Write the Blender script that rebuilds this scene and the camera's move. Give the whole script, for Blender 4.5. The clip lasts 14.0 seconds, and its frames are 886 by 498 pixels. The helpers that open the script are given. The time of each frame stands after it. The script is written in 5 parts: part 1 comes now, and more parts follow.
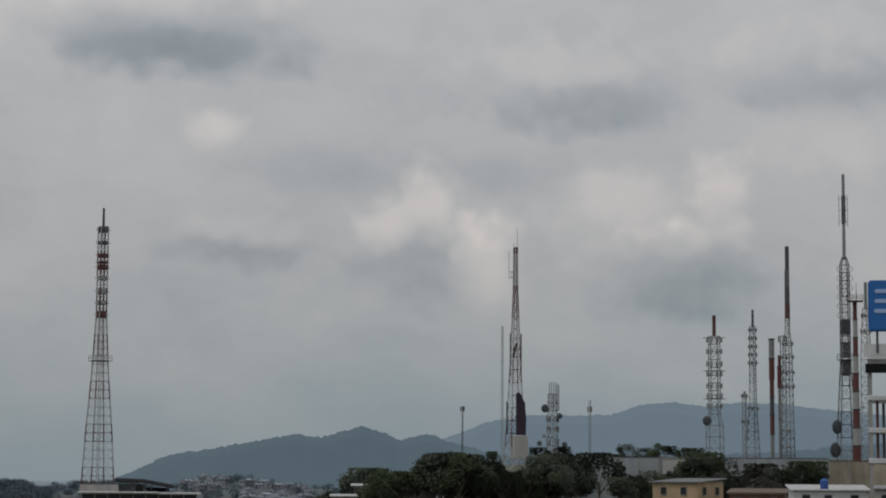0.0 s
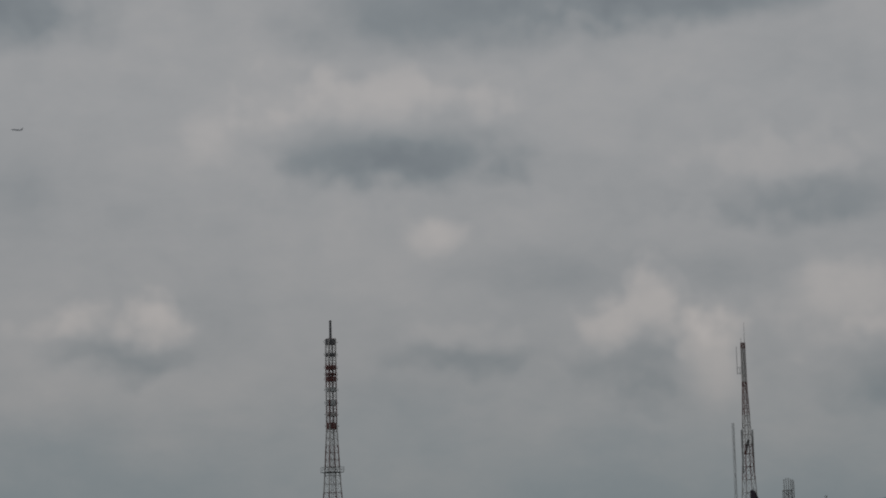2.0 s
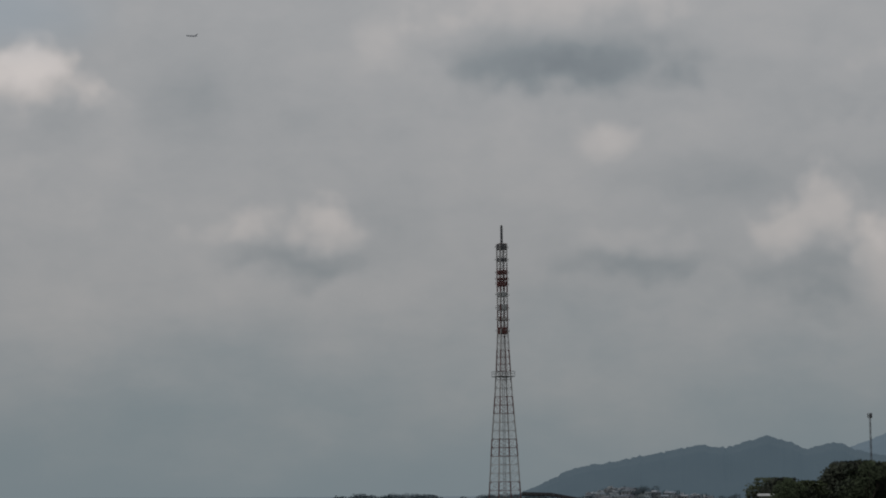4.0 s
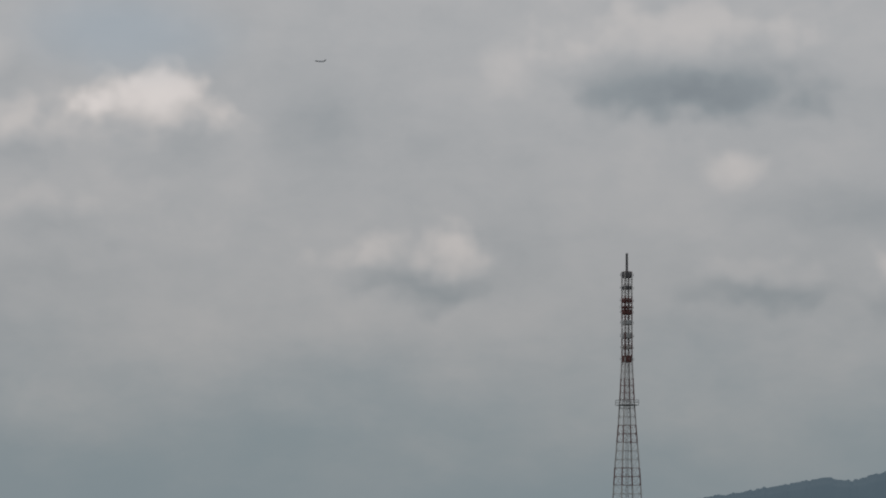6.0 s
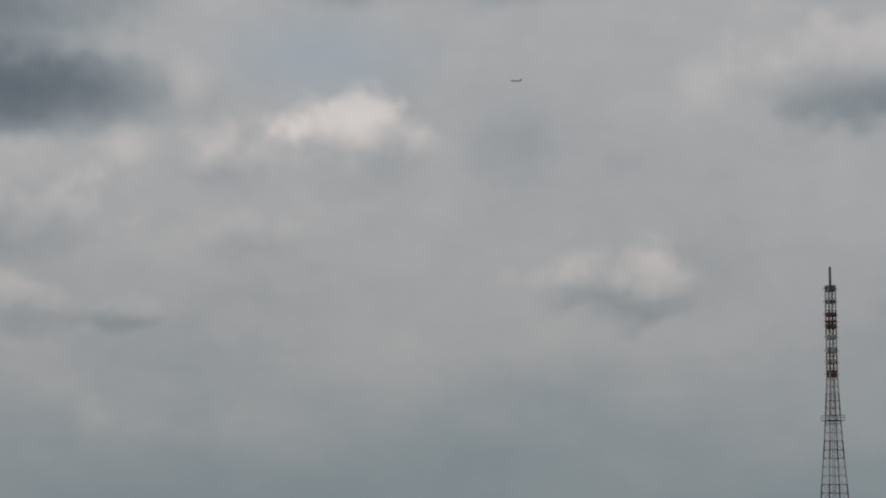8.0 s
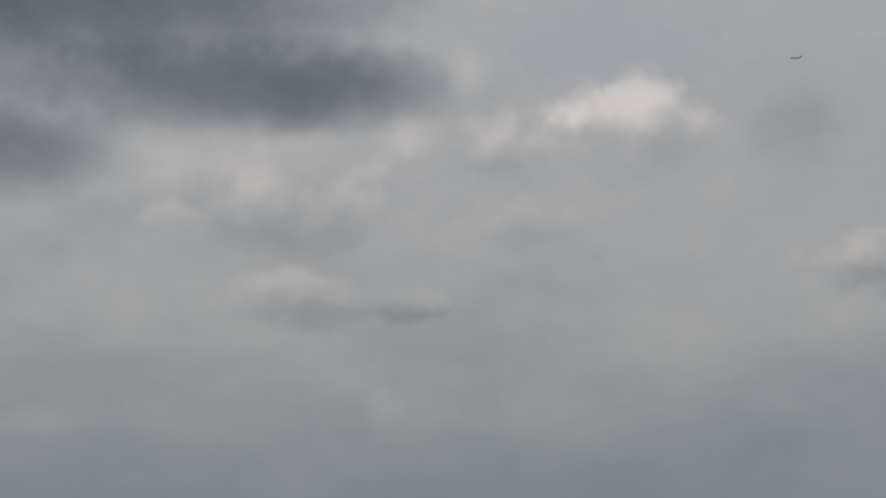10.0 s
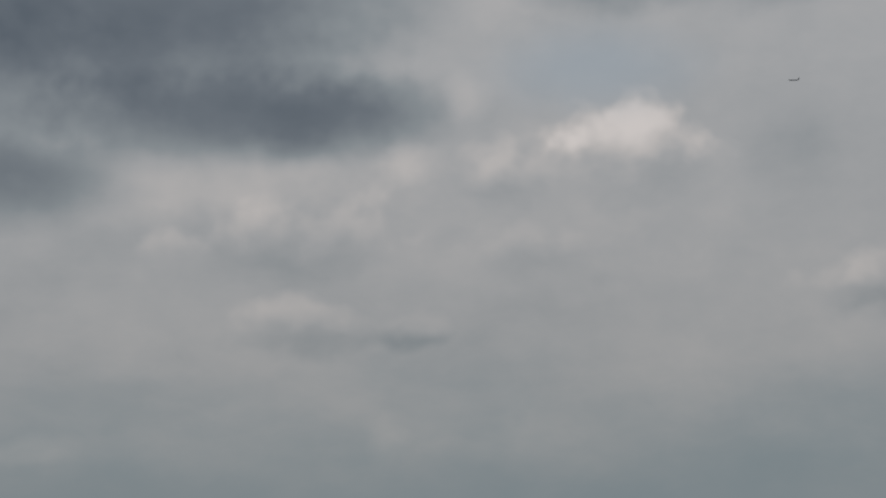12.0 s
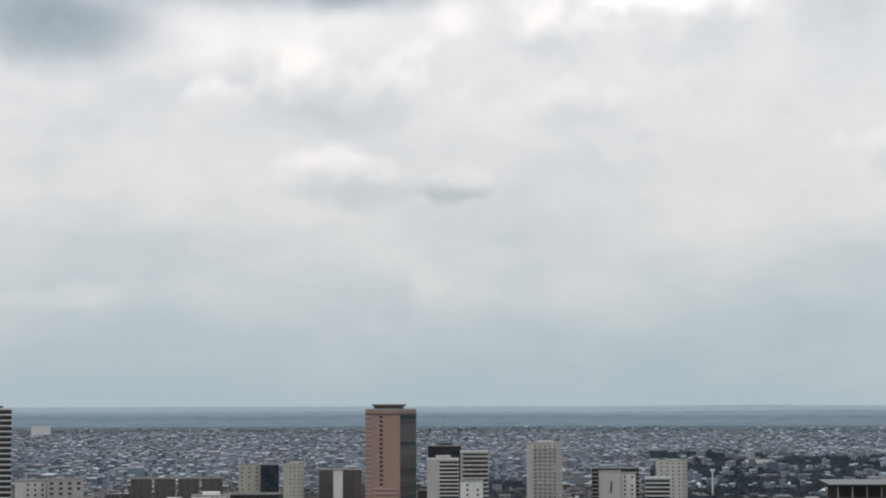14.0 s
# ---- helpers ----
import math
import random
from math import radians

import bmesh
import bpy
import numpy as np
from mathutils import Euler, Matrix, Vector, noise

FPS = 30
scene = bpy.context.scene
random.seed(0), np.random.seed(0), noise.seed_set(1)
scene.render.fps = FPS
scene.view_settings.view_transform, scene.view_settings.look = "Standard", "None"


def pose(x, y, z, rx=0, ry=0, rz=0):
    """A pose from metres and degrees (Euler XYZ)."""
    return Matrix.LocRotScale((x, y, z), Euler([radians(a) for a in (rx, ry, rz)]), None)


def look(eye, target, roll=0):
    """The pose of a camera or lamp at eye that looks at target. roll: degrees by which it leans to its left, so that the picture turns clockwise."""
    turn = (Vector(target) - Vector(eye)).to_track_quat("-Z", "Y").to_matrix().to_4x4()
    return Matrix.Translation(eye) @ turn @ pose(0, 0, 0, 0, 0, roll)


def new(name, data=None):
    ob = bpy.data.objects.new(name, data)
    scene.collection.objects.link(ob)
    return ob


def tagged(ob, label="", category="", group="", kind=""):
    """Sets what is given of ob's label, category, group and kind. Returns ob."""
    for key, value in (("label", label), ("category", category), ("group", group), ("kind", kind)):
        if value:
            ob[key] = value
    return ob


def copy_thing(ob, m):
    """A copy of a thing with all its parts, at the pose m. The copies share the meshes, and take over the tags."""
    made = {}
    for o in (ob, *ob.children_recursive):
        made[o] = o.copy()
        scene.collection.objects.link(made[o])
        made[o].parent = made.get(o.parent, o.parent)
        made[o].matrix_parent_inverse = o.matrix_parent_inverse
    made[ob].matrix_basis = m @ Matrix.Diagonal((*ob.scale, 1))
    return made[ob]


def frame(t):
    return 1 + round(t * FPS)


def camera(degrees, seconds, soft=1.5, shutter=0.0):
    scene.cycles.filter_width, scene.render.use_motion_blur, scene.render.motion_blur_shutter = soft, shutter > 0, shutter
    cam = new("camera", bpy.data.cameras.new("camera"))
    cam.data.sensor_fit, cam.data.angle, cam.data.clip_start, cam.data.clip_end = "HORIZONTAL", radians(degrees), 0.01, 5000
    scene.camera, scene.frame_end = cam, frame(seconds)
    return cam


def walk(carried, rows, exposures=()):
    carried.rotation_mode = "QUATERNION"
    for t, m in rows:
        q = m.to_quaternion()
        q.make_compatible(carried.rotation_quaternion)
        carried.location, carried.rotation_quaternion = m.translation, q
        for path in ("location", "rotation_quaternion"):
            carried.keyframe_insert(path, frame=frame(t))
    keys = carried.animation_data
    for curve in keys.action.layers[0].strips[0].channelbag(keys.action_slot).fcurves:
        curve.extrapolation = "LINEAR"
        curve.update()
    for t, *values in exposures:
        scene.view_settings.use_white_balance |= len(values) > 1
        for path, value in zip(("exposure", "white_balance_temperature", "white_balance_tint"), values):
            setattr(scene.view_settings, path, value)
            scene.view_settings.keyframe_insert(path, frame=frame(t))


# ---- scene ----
EYE = Vector((0.0, 0.0, 85.0))          # on a hilltop, 85 m above the plain


def aim(az, el):
    """The unit direction at az degrees to the right of north and el degrees up."""
    a, e = radians(az), radians(el)
    return Vector((math.sin(a) * math.cos(e), math.cos(a) * math.cos(e), math.sin(e)))


def spot(az, r, z=0.0):
    """The place at az degrees and r metres from the viewpoint."""
    return Vector((r * math.sin(radians(az)), r * math.cos(radians(az)), z))


def level(el, r):
    """The height that shows at el degrees from r metres away."""
    return EYE.z + r * math.tan(radians(el))


# ---- camera: turns where it stands (seconds, azimuth, elevation, roll) ----
cam = camera(23.44, 14.0, 2.0)
TURN = [
    (0.0, -0.00, 6.29, 0.34),
    (0.3, -0.39, 6.72, -0.19),
    (0.5, -0.71, 7.27, -0.60),
    (1.0, -2.21, 8.47, -0.81),
    (1.5, -4.00, 9.07, -1.24),
    (2.0, -6.01, 9.10, -1.32),
    (2.5, -8.09, 8.45, -1.08),
    (3.0, -9.78, 7.71, -1.44),
    (3.2, -10.02, 7.42, -1.23),
    (5.3, -12.08, 6.17, 0.90),
    (5.5, -12.84, 6.47, 0.89),
    (6.0, -14.06, 7.34, 0.55),
    (6.5, -16.50, 8.60, 0.14),
    (7.0, -17.73, 8.74, -0.18),
    (7.5, -18.22, 8.06, -0.43),
    (8.0, -19.45, 7.81, 0.18),
    (8.2, -20.49, 7.73, 0.14),
    (8.5, -23.25, 7.31, -0.09),
    (9.0, -26.91, 6.63, -0.25),
    (9.2, -27.22, 6.56, -0.37),
    (11.3, -26.91, 9.45, -1.64),
    (11.5, -27.36, 9.35, -1.68),
    (12.0, -27.10, 8.19, -1.42),
    (12.5, -26.60, 6.82, -1.65),
    (12.9, -26.24, 5.38, -1.75),
    (13.0, -26.27, 5.00, -1.62),
    (13.3, -26.73, 3.90, -0.99),
    (13.5, -27.20, 3.47, -0.82),
    (13.6, -27.46, 3.42, -0.51),
    (14.0, -28.31, 4.27, -0.15),
]
EXPOSURES = [(0.0, 0.16), (0.5, -0.34), (1.0, -0.46), (1.5, -0.35), (3.0, -0.30), (5.3, -0.02), (6.5, 0.02), (8.0, -0.06), (9.0, -0.04), (11.5, -0.15), (12.5, -0.14),
             (13.0, -0.05), (13.3, 0.08), (13.5, 0.38), (13.6, 0.52), (14.0, 1.02)]
walk(cam, [(t, look(EYE, EYE + aim(az, el) * 100, roll)) for t, az, el, roll in TURN], EXPOSURES)

# ---- sky: overcast, layered clouds; a weak, wide sun ----
world = bpy.data.worlds.new("overcast_sky")
scene.world = world
world.use_nodes = True
wn, wl = world.node_tree.nodes, world.node_tree.links
wn.clear()


def wnode(kind, **props):
    n = wn.new(kind)
    for k, v in props.items():
        if k == "operation":
            n.operation = v
        elif k == "data_type":
            n.data_type = v
        elif k == "interpolation_type":
            n.interpolation_type = v
    return n


def wmath(op, a, b=None):
    n = wnode("ShaderNodeMath", operation=op)
    for i, v in enumerate((a, b)):
        if v is None:
            continue
        if isinstance(v, (int, float)):
            n.inputs[i].default_value = v
        else:
            wl.new(v, n.inputs[i])
    return n.outputs[0]


def wvec(op, a, b=None, c=None):
    n = wnode("ShaderNodeVectorMath", operation=op)
    for i, v in enumerate((a, b, c)):
        if v is None:
            continue
        if isinstance(v, tuple):
            n.inputs[i].default_value = v
        else:
            wl.new(v, n.inputs[i])
    return n


def wnoise(vec, scale, detail, rough=0.5):
    n = wnode("ShaderNodeTexNoise")
    wl.new(vec, n.inputs["Vector"])
    n.inputs["Scale"].default_value, n.inputs["Detail"].default_value, n.inputs["Roughness"].default_value = scale, detail, rough
    return n


def wmix(fac, a, b):
    n = wnode("ShaderNodeMix", data_type="RGBA")
    for i, v in ((0, fac), (6, a), (7, b)):
        if isinstance(v, (int, float, tuple)):
            n.inputs[i].default_value = v
        else:
            wl.new(v, n.inputs[i])
    return n.outputs[2]


coord = wnode("ShaderNodeTexCoord")
split = wnode("ShaderNodeSeparateXYZ")
wl.new(coord.outputs["Generated"], split.inputs[0])
az_deg = wmath("MULTIPLY", wmath("ARCTAN2", split.outputs[0], split.outputs[1]), 57.29578)
el_deg = wmath("MULTIPLY", wmath("ARCSINE", split.outputs[2]), 57.29578)
flat = wnode("ShaderNodeCombineXYZ")
wl.new(az_deg, flat.inputs[0])
wl.new(el_deg, flat.inputs[1])
uv = flat.outputs[0]
# ragged edges: two scales of drift
warp1 = wvec("SUBTRACT", wnoise(uv, 0.45, 1.5).outputs["Color"], (0.5, 0.5, 0.5)).outputs[0]
warp2 = wvec("SUBTRACT", wnoise(uv, 1.3, 1.5, 0.5).outputs["Color"], (0.5, 0.5, 0.5)).outputs[0]
bent = wvec("MULTIPLY_ADD", warp1, (0.7, 0.5, 0.0), uv).outputs[0]
bent = wvec("MULTIPLY_ADD", warp2, (0.35, 0.3, 0.0), bent).outputs[0]
# broad stratus streaks
streak = wnoise(wvec("MULTIPLY", bent, (0.15, 0.28, 1.0)).outputs[0], 1.0, 5, 0.55).outputs["Fac"]
shade = wmath("MULTIPLY", wmath("SUBTRACT", streak, 0.5), 0.6)
fine = wnoise(wvec("MULTIPLY", bent, (0.5, 0.8, 1.0)).outputs[0], 1.0, 5, 0.6).outputs["Fac"]
shade = wmath("ADD", shade, wmath("MULTIPLY", wmath("SUBTRACT", fine, 0.5), 0.22))

# heaped clouds, lit above and grey below: azimuth, elevation, half width, half height (degrees), lightness on top, at the foot
HEAPS_TOWERS = [
    (-7.87, 12.29, 3.64, 1.74, 0.3, -0.35), (3.49, 10.65, 3.18, 1.29, 0.15, -0.45), (-14.51, 6.79, 2.43, 1.09, 0.42, -0.5), (-0.69, 6.43, 1.90, 1.67, 0.5, -0.4), (-5.61, 6.47, 2.20, 0.73, 0.12, -0.4), (10.87, 11.16, 3.18, 1.44, 0.1, -0.4),
    (6.11, 5.75, 2.27, 1.36, 0.2, -0.4), (7.37, 6.45, 1.21, 2.27, 0.38, -0.2),
]
HEAPS_CITY = [
    (-21.64, 10.53, 2.20, 1.67, 0.8, -0.2), (-24.36, 9.87, 1.97, 1.06, 0.22, -0.1), (-30.63, 8.39, 2.50, 1.14, 0.3, -0.22), (-34.65, 8.12, 1.14, 0.79, 0.36, 0.05), (-31.08, 6.19, 1.82, 0.83, 0.36, -0.3), (-28.04, 6.04, 1.06, 0.45, 0.12, -0.38),
    (-24.67, 8.07, 1.52, 0.73, 0.16, -0.16), (-25.73, 10.20, 1.14, 0.91, 0.2, -0.15),
]
# plain patches: the last number is lighter (+) or darker (-)
PATCHES_LIGHT = [
    (-21.65, 10.98, 1.74, 0.83, 0.22), (-23.44, 9.36, 5.00, 2.12, 0.13), (-6.20, 9.58, 0.91, 0.52, 0.4), (1.12, 6.15, 0.91, 1.14, 0.42), (5.01, 7.58, 1.97, 0.91, 0.25), (-13.44, 7.04, 1.21, 0.68, 0.16),
    (-12.35, 12.24, 0.91, 0.76, 0.18), (10.39, 9.10, 1.97, 0.91, 0.2), (4.20, 7.37, 1.52, 1.36, 0.15), (-28.19, 10.43, 0.83, 0.68, 0.16), (-26.45, 12.05, 0.61, 0.68, 0.25), (-25.37, 15.19, 1.67, 1.36, 0.25),
    (-33.84, 9.86, 4.55, 0.91, 0.3), (-28.80, 3.02, 0.61, 0.61, 0.22), (-38.42, 2.97, 1.21, 0.33, 0.35), (-25.17, 3.15, 1.36, 0.68, 0.12), (-27.82, 10.43, 0.91, 0.53, 0.25),
]
PATCHES_DARK = [
    (-7.04, 11.51, 3.03, 0.91, -0.32), (-5.48, 15.38, 4.55, 1.29, -0.42), (0.46, 15.59, 4.55, 0.76, -0.5), (-3.00, 8.46, 3.34, 0.68, -0.15), (1.27, 8.26, 1.21, 0.61, -0.14), (-17.88, 10.55, 1.36, 1.06, -0.15),
    (-17.34, 10.73, 1.36, 1.67, -0.07), (-20.22, 15.54, 5.31, 1.06, -0.6), (-36.36, 1.86, 4.55, 0.61, -0.12),
]
BANK = [
    (-35.48, 15.34, 7.88, 2.58, -0.95), (-32.14, 11.81, 5.46, 1.14, -0.85), (-38.35, 10.11, 2.88, 0.99, -0.75), (-34.73, 13.26, 6.52, 1.67, -0.4), (-41.48, 13.75, 4.55, 3.94, -0.6), (-29.72, 11.63, 2.58, 0.99, -0.35),
]

lumps = wmath("SUBTRACT", wnoise(wvec("MULTIPLY_ADD", uv, (0.85, 1.0, 1.0), (5.3, 12.1, 0.0)).outputs[0], 0.7, 1, 0.4).outputs["Fac"], 0.5)
curls = wmath("SUBTRACT", wnoise(wvec("ADD", uv, (31.0, 7.0, 0.0)).outputs[0], 1.7, 1.5, 0.45).outputs["Fac"], 0.5)
ragged = wmath("ADD", lumps, wmath("MULTIPLY", curls, 0.45))


def ramped(value, lo, hi, at_lo, at_hi):
    n = wnode("ShaderNodeMapRange", interpolation_type="SMOOTHSTEP")
    wl.new(value, n.inputs[0])
    n.inputs[1].default_value, n.inputs[2].default_value, n.inputs[3].default_value, n.inputs[4].default_value = lo, hi, at_lo, at_hi
    return n.outputs[0]


def reach(az, el, w, h, torn):
    """How far a direction lies from a cloud's middle, 1 at its ragged edge, and its height within the cloud."""
    local = wvec("MULTIPLY_ADD", bent, (1 / w, 1 / h, 0.0), (-az / w, -el / h, 0.0)).outputs[0]
    parts = wnode("ShaderNodeSeparateXYZ")
    wl.new(local, parts.inputs[0])
    return wmath("ADD", wvec("LENGTH", local).outputs["Value"], torn), parts.outputs[1]


torn_heap = wmath("MULTIPLY", ragged, 1.25)
torn_patch = wmath("MULTIPLY", ragged, 0.8)
for az, el, w, h, top, base in HEAPS_TOWERS + HEAPS_CITY:
    d, v = reach(az, el, w * 1.2, h * 1.2, torn_heap)
    lean = wmath("ADD", v, wmath("MULTIPLY", ragged, -0.7))
    cap = wmath("MULTIPLY", ramped(d, 0.42, 1.02, 1.0, 0.0), ramped(lean, -0.25, 0.65, 0.0, top))
    foot = wmath("MULTIPLY", ramped(d, 0.2, 1.15, 1.0, 0.0), ramped(lean, -0.55, 0.35, base, 0.0))
    shade = wmath("ADD", shade, wmath("ADD", cap, foot))
for group, torn in ((PATCHES_LIGHT + PATCHES_DARK, torn_patch), (BANK, wmath("MULTIPLY", ragged, 0.3))):
    for az, el, w, h, amount in group:
        d, v = reach(az, el, w * 1.35, h * 1.35, torn)
        shade = wmath("ADD", shade, ramped(d, 0.15, 1.05, amount, 0.0))
shade = wmath("ADD", shade, wmath("MULTIPLY", ragged, -0.12))

tone = wnode("ShaderNodeValToRGB")
wl.new(wmath("MULTIPLY_ADD", shade, 0.35), tone.inputs[0])
tone.inputs[0].links[0].from_node.inputs[2].default_value = 0.5
ramp = tone.color_ramp
ramp.elements[0].position, ramp.elements[0].color = 0.0, (0.088, 0.105, 0.125, 1)
ramp.elements[1].position, ramp.elements[1].color = 1.0, (0.64, 0.59, 0.565, 1)
for pos, col in ((0.15, (0.130, 0.148, 0.168, 1)), (0.35, (0.228, 0.249, 0.263, 1)), (0.5, (0.341, 0.344, 0.349, 1)), (0.675, (0.463, 0.440, 0.428, 1)), (0.85, (0.58, 0.54, 0.52, 1))):
    e = ramp.elements.new(pos)
    e.color = col
# blue gap between the layers
gap = wnode("ShaderNodeMapRange", interpolation_type="SMOOTHSTEP")
wl.new(wvec("LENGTH", wvec("MULTIPLY_ADD", bent, (1 / 4.2, 1 / 1.6, 0.0), (22.8 / 4.2, -12.9 / 1.6, 0.0)).outputs[0]).outputs["Value"], gap.inputs[0])
gap.inputs[1].default_value, gap.inputs[2].default_value, gap.inputs[3].default_value, gap.inputs[4].default_value = 0.1, 1.0, 0.5, 0.0
cloudy = wmix(gap.outputs[0], tone.outputs[0], (0.27, 0.325, 0.375, 1))
# thick air low down
low = wnode("ShaderNodeMapRange", interpolation_type="SMOOTHSTEP")
haze_edge = wmath("ADD", el_deg, wmath("MULTIPLY", wmath("SUBTRACT", streak, 0.5), 5.0))
wl.new(haze_edge, low.inputs[0])
low.inputs[1].default_value, low.inputs[2].default_value, low.inputs[3].default_value, low.inputs[4].default_value = 0.0, 6.2, 0.92, 0.0
cloudy = wmix(low.outputs[0], cloudy, (0.209, 0.260, 0.288, 1))
# an overcast sky grows brighter towards the zenith
lift = wnode("ShaderNodeMapRange")
wl.new(el_deg, lift.inputs[0])
lift.inputs[1].default_value, lift.inputs[2].default_value, lift.inputs[3].default_value, lift.inputs[4].default_value = 18.0, 75.0, 1.0, 1.7
rise = wnode("ShaderNodeMapRange")
wl.new(el_deg, rise.inputs[0])
rise.inputs[1].default_value, rise.inputs[2].default_value, rise.inputs[3].default_value, rise.inputs[4].default_value = 2.0, 13.0, 0.95, 1.2
cloudy = wvec("SCALE", cloudy)
wl.new(wmath("MULTIPLY", lift.outputs[0], rise.outputs[0]), cloudy.inputs["Scale"])
clear = wnode("ShaderNodeTexSky")
clear.sky_type = "NISHITA"
clear.sun_disc = False
clear.sun_elevation, clear.sun_rotation = radians(58), radians(-120)
dim = wvec("SCALE", clear.outputs[0])
dim.inputs["Scale"].default_value = 0.06
over = wmix(0.94, dim.outputs[0], cloudy.outputs[0])
back = wnode("ShaderNodeBackground")
wl.new(over, back.inputs[0])
out = wnode("ShaderNodeOutputWorld")
wl.new(back.outputs[0], out.inputs[0])

sun = new("sun", bpy.data.lights.new("sun", "SUN"))
sun.data.energy, sun.data.angle, sun.data.color = 0.6, radians(20), (1.0, 0.96, 0.9)
sun.matrix_world = look((0, 0, 300), Vector((0, 0, 300)) - aim(-120, 58))

# ---- materials ----


def material(name, color, rough=0.85, vary=0.25, scale=0.6, metal=0.0, random_tint=0.0, stain=0.0, bump=0.0, glow=None, island=False, skew=1.0):
    """A surface with variation at two scales; random_tint shifts each object's brightness, stain adds streaks, glow
    paints far haze as emission.
    """
    m = bpy.data.materials.new(name)
    m.use_nodes = True
    nt = m.node_tree
    bsdf = nt.nodes["Principled BSDF"]
    bsdf.inputs["Roughness"].default_value, bsdf.inputs["Metallic"].default_value = rough, metal
    geo = nt.nodes.new("ShaderNodeNewGeometry")
    pos = geo.outputs["Position"]

    def noise_at(sc, detail, stretch=(1, 1, 1)):
        mp = nt.nodes.new("ShaderNodeMapping")
        mp.inputs["Scale"].default_value = stretch
        nt.links.new(pos, mp.inputs[0])
        n = nt.nodes.new("ShaderNodeTexNoise")
        n.inputs["Scale"].default_value, n.inputs["Detail"].default_value = sc, detail
        nt.links.new(mp.outputs[0], n.inputs["Vector"])
        return n.outputs["Fac"]

    def calc(op, a, b):
        n = nt.nodes.new("ShaderNodeMath")
        n.operation = op
        for i, v in enumerate((a, b)):
            if isinstance(v, (int, float)):
                n.inputs[i].default_value = v
            else:
                nt.links.new(v, n.inputs[i])
        return n.outputs[0]

    value = calc("ADD", 1 - vary, calc("MULTIPLY", noise_at(scale, 4), vary))
    value = calc("MULTIPLY", value, calc("ADD", 1 - vary * 0.5, calc("MULTIPLY", noise_at(scale * 0.13, 3), vary)))
    if stain:
        value = calc("MULTIPLY", value, calc("SUBTRACT", 1.0 + stain * 0.4, calc("MULTIPLY", noise_at(0.5, 4, (1.6, 1.6, 0.22)), stain)))
    hsv = nt.nodes.new("ShaderNodeHueSaturation")
    hsv.inputs["Color"].default_value = (*color, 1)
    if random_tint:
        if island:
            rnd = geo.outputs["Random Per Island"]
        else:
            info = nt.nodes.new("ShaderNodeObjectInfo")
            rnd = info.outputs["Random"]
        value = calc("MULTIPLY", value, calc("ADD", 1 - random_tint * 0.5, calc("MULTIPLY", calc("POWER", rnd, skew), random_tint)))
        swing = calc("FRACT", calc("MULTIPLY", rnd, 7.13), 0.0)
        nt.links.new(calc("ADD", 0.5 - 0.03 * random_tint, calc("MULTIPLY", swing, 0.06 * random_tint)), hsv.inputs["Hue"])
        nt.links.new(calc("ADD", 0.5, calc("MULTIPLY", calc("FRACT", calc("MULTIPLY", rnd, 13.7), 0.0), 1.0)), hsv.inputs["Saturation"])
    nt.links.new(value, hsv.inputs["Value"])
    nt.links.new(hsv.outputs[0], bsdf.inputs["Base Color"])
    if bump:
        b = nt.nodes.new("ShaderNodeBump")
        b.inputs["Strength"].default_value = bump
        nt.links.new(noise_at(scale * 3, 4), b.inputs["Height"])
        nt.links.new(b.outputs[0], bsdf.inputs["Normal"])
    # far haze is painted in as surface emission
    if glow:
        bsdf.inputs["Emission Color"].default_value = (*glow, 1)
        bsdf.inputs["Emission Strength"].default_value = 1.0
    return m


def glass(name, color, rough=0.12):
    m = material(name, color, rough, 0.35, 0.25, random_tint=0.7)
    m.node_tree.nodes["Principled BSDF"].inputs["Specular IOR Level"].default_value = 0.35
    return m


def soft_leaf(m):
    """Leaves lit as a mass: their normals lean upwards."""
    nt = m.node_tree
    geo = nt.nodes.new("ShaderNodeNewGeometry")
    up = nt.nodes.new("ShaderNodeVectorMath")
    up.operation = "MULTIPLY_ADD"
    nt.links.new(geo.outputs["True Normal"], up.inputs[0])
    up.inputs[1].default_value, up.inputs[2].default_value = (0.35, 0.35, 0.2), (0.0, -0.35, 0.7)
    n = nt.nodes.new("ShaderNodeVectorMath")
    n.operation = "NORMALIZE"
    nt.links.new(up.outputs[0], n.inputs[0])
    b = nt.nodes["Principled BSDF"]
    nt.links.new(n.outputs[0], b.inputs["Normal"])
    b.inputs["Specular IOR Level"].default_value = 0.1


M_EARTH = material("city_ground", (0.085, 0.09, 0.095), 0.95, 0.6, 0.05)
M_GRASS = material("hill_grass", (0.07, 0.085, 0.045), 0.95, 0.6, 0.3, bump=0.3)
# far ground colours with bluish haze mixed in
M_FAR_SLOPE = material("hazed_hillside_scrub", (0.095, 0.118, 0.125), 1.0, 0.4, 0.03)
M_FAR_GROUND = material("hazed_woodland_ground", (0.055, 0.078, 0.10), 1.0, 0.4, 0.02)
# haze over the ridges is painted as bluish emission
M_RIDGE = material("hazed_wooded_ridge", (0.03, 0.038, 0.04), 1.0, 0.5, 0.01, glow=(0.047, 0.073, 0.095))
M_RIDGE_FAR = material("hazed_wooded_ridge_far", (0.03, 0.036, 0.04), 1.0, 0.3, 0.006, glow=(0.090, 0.126, 0.157))
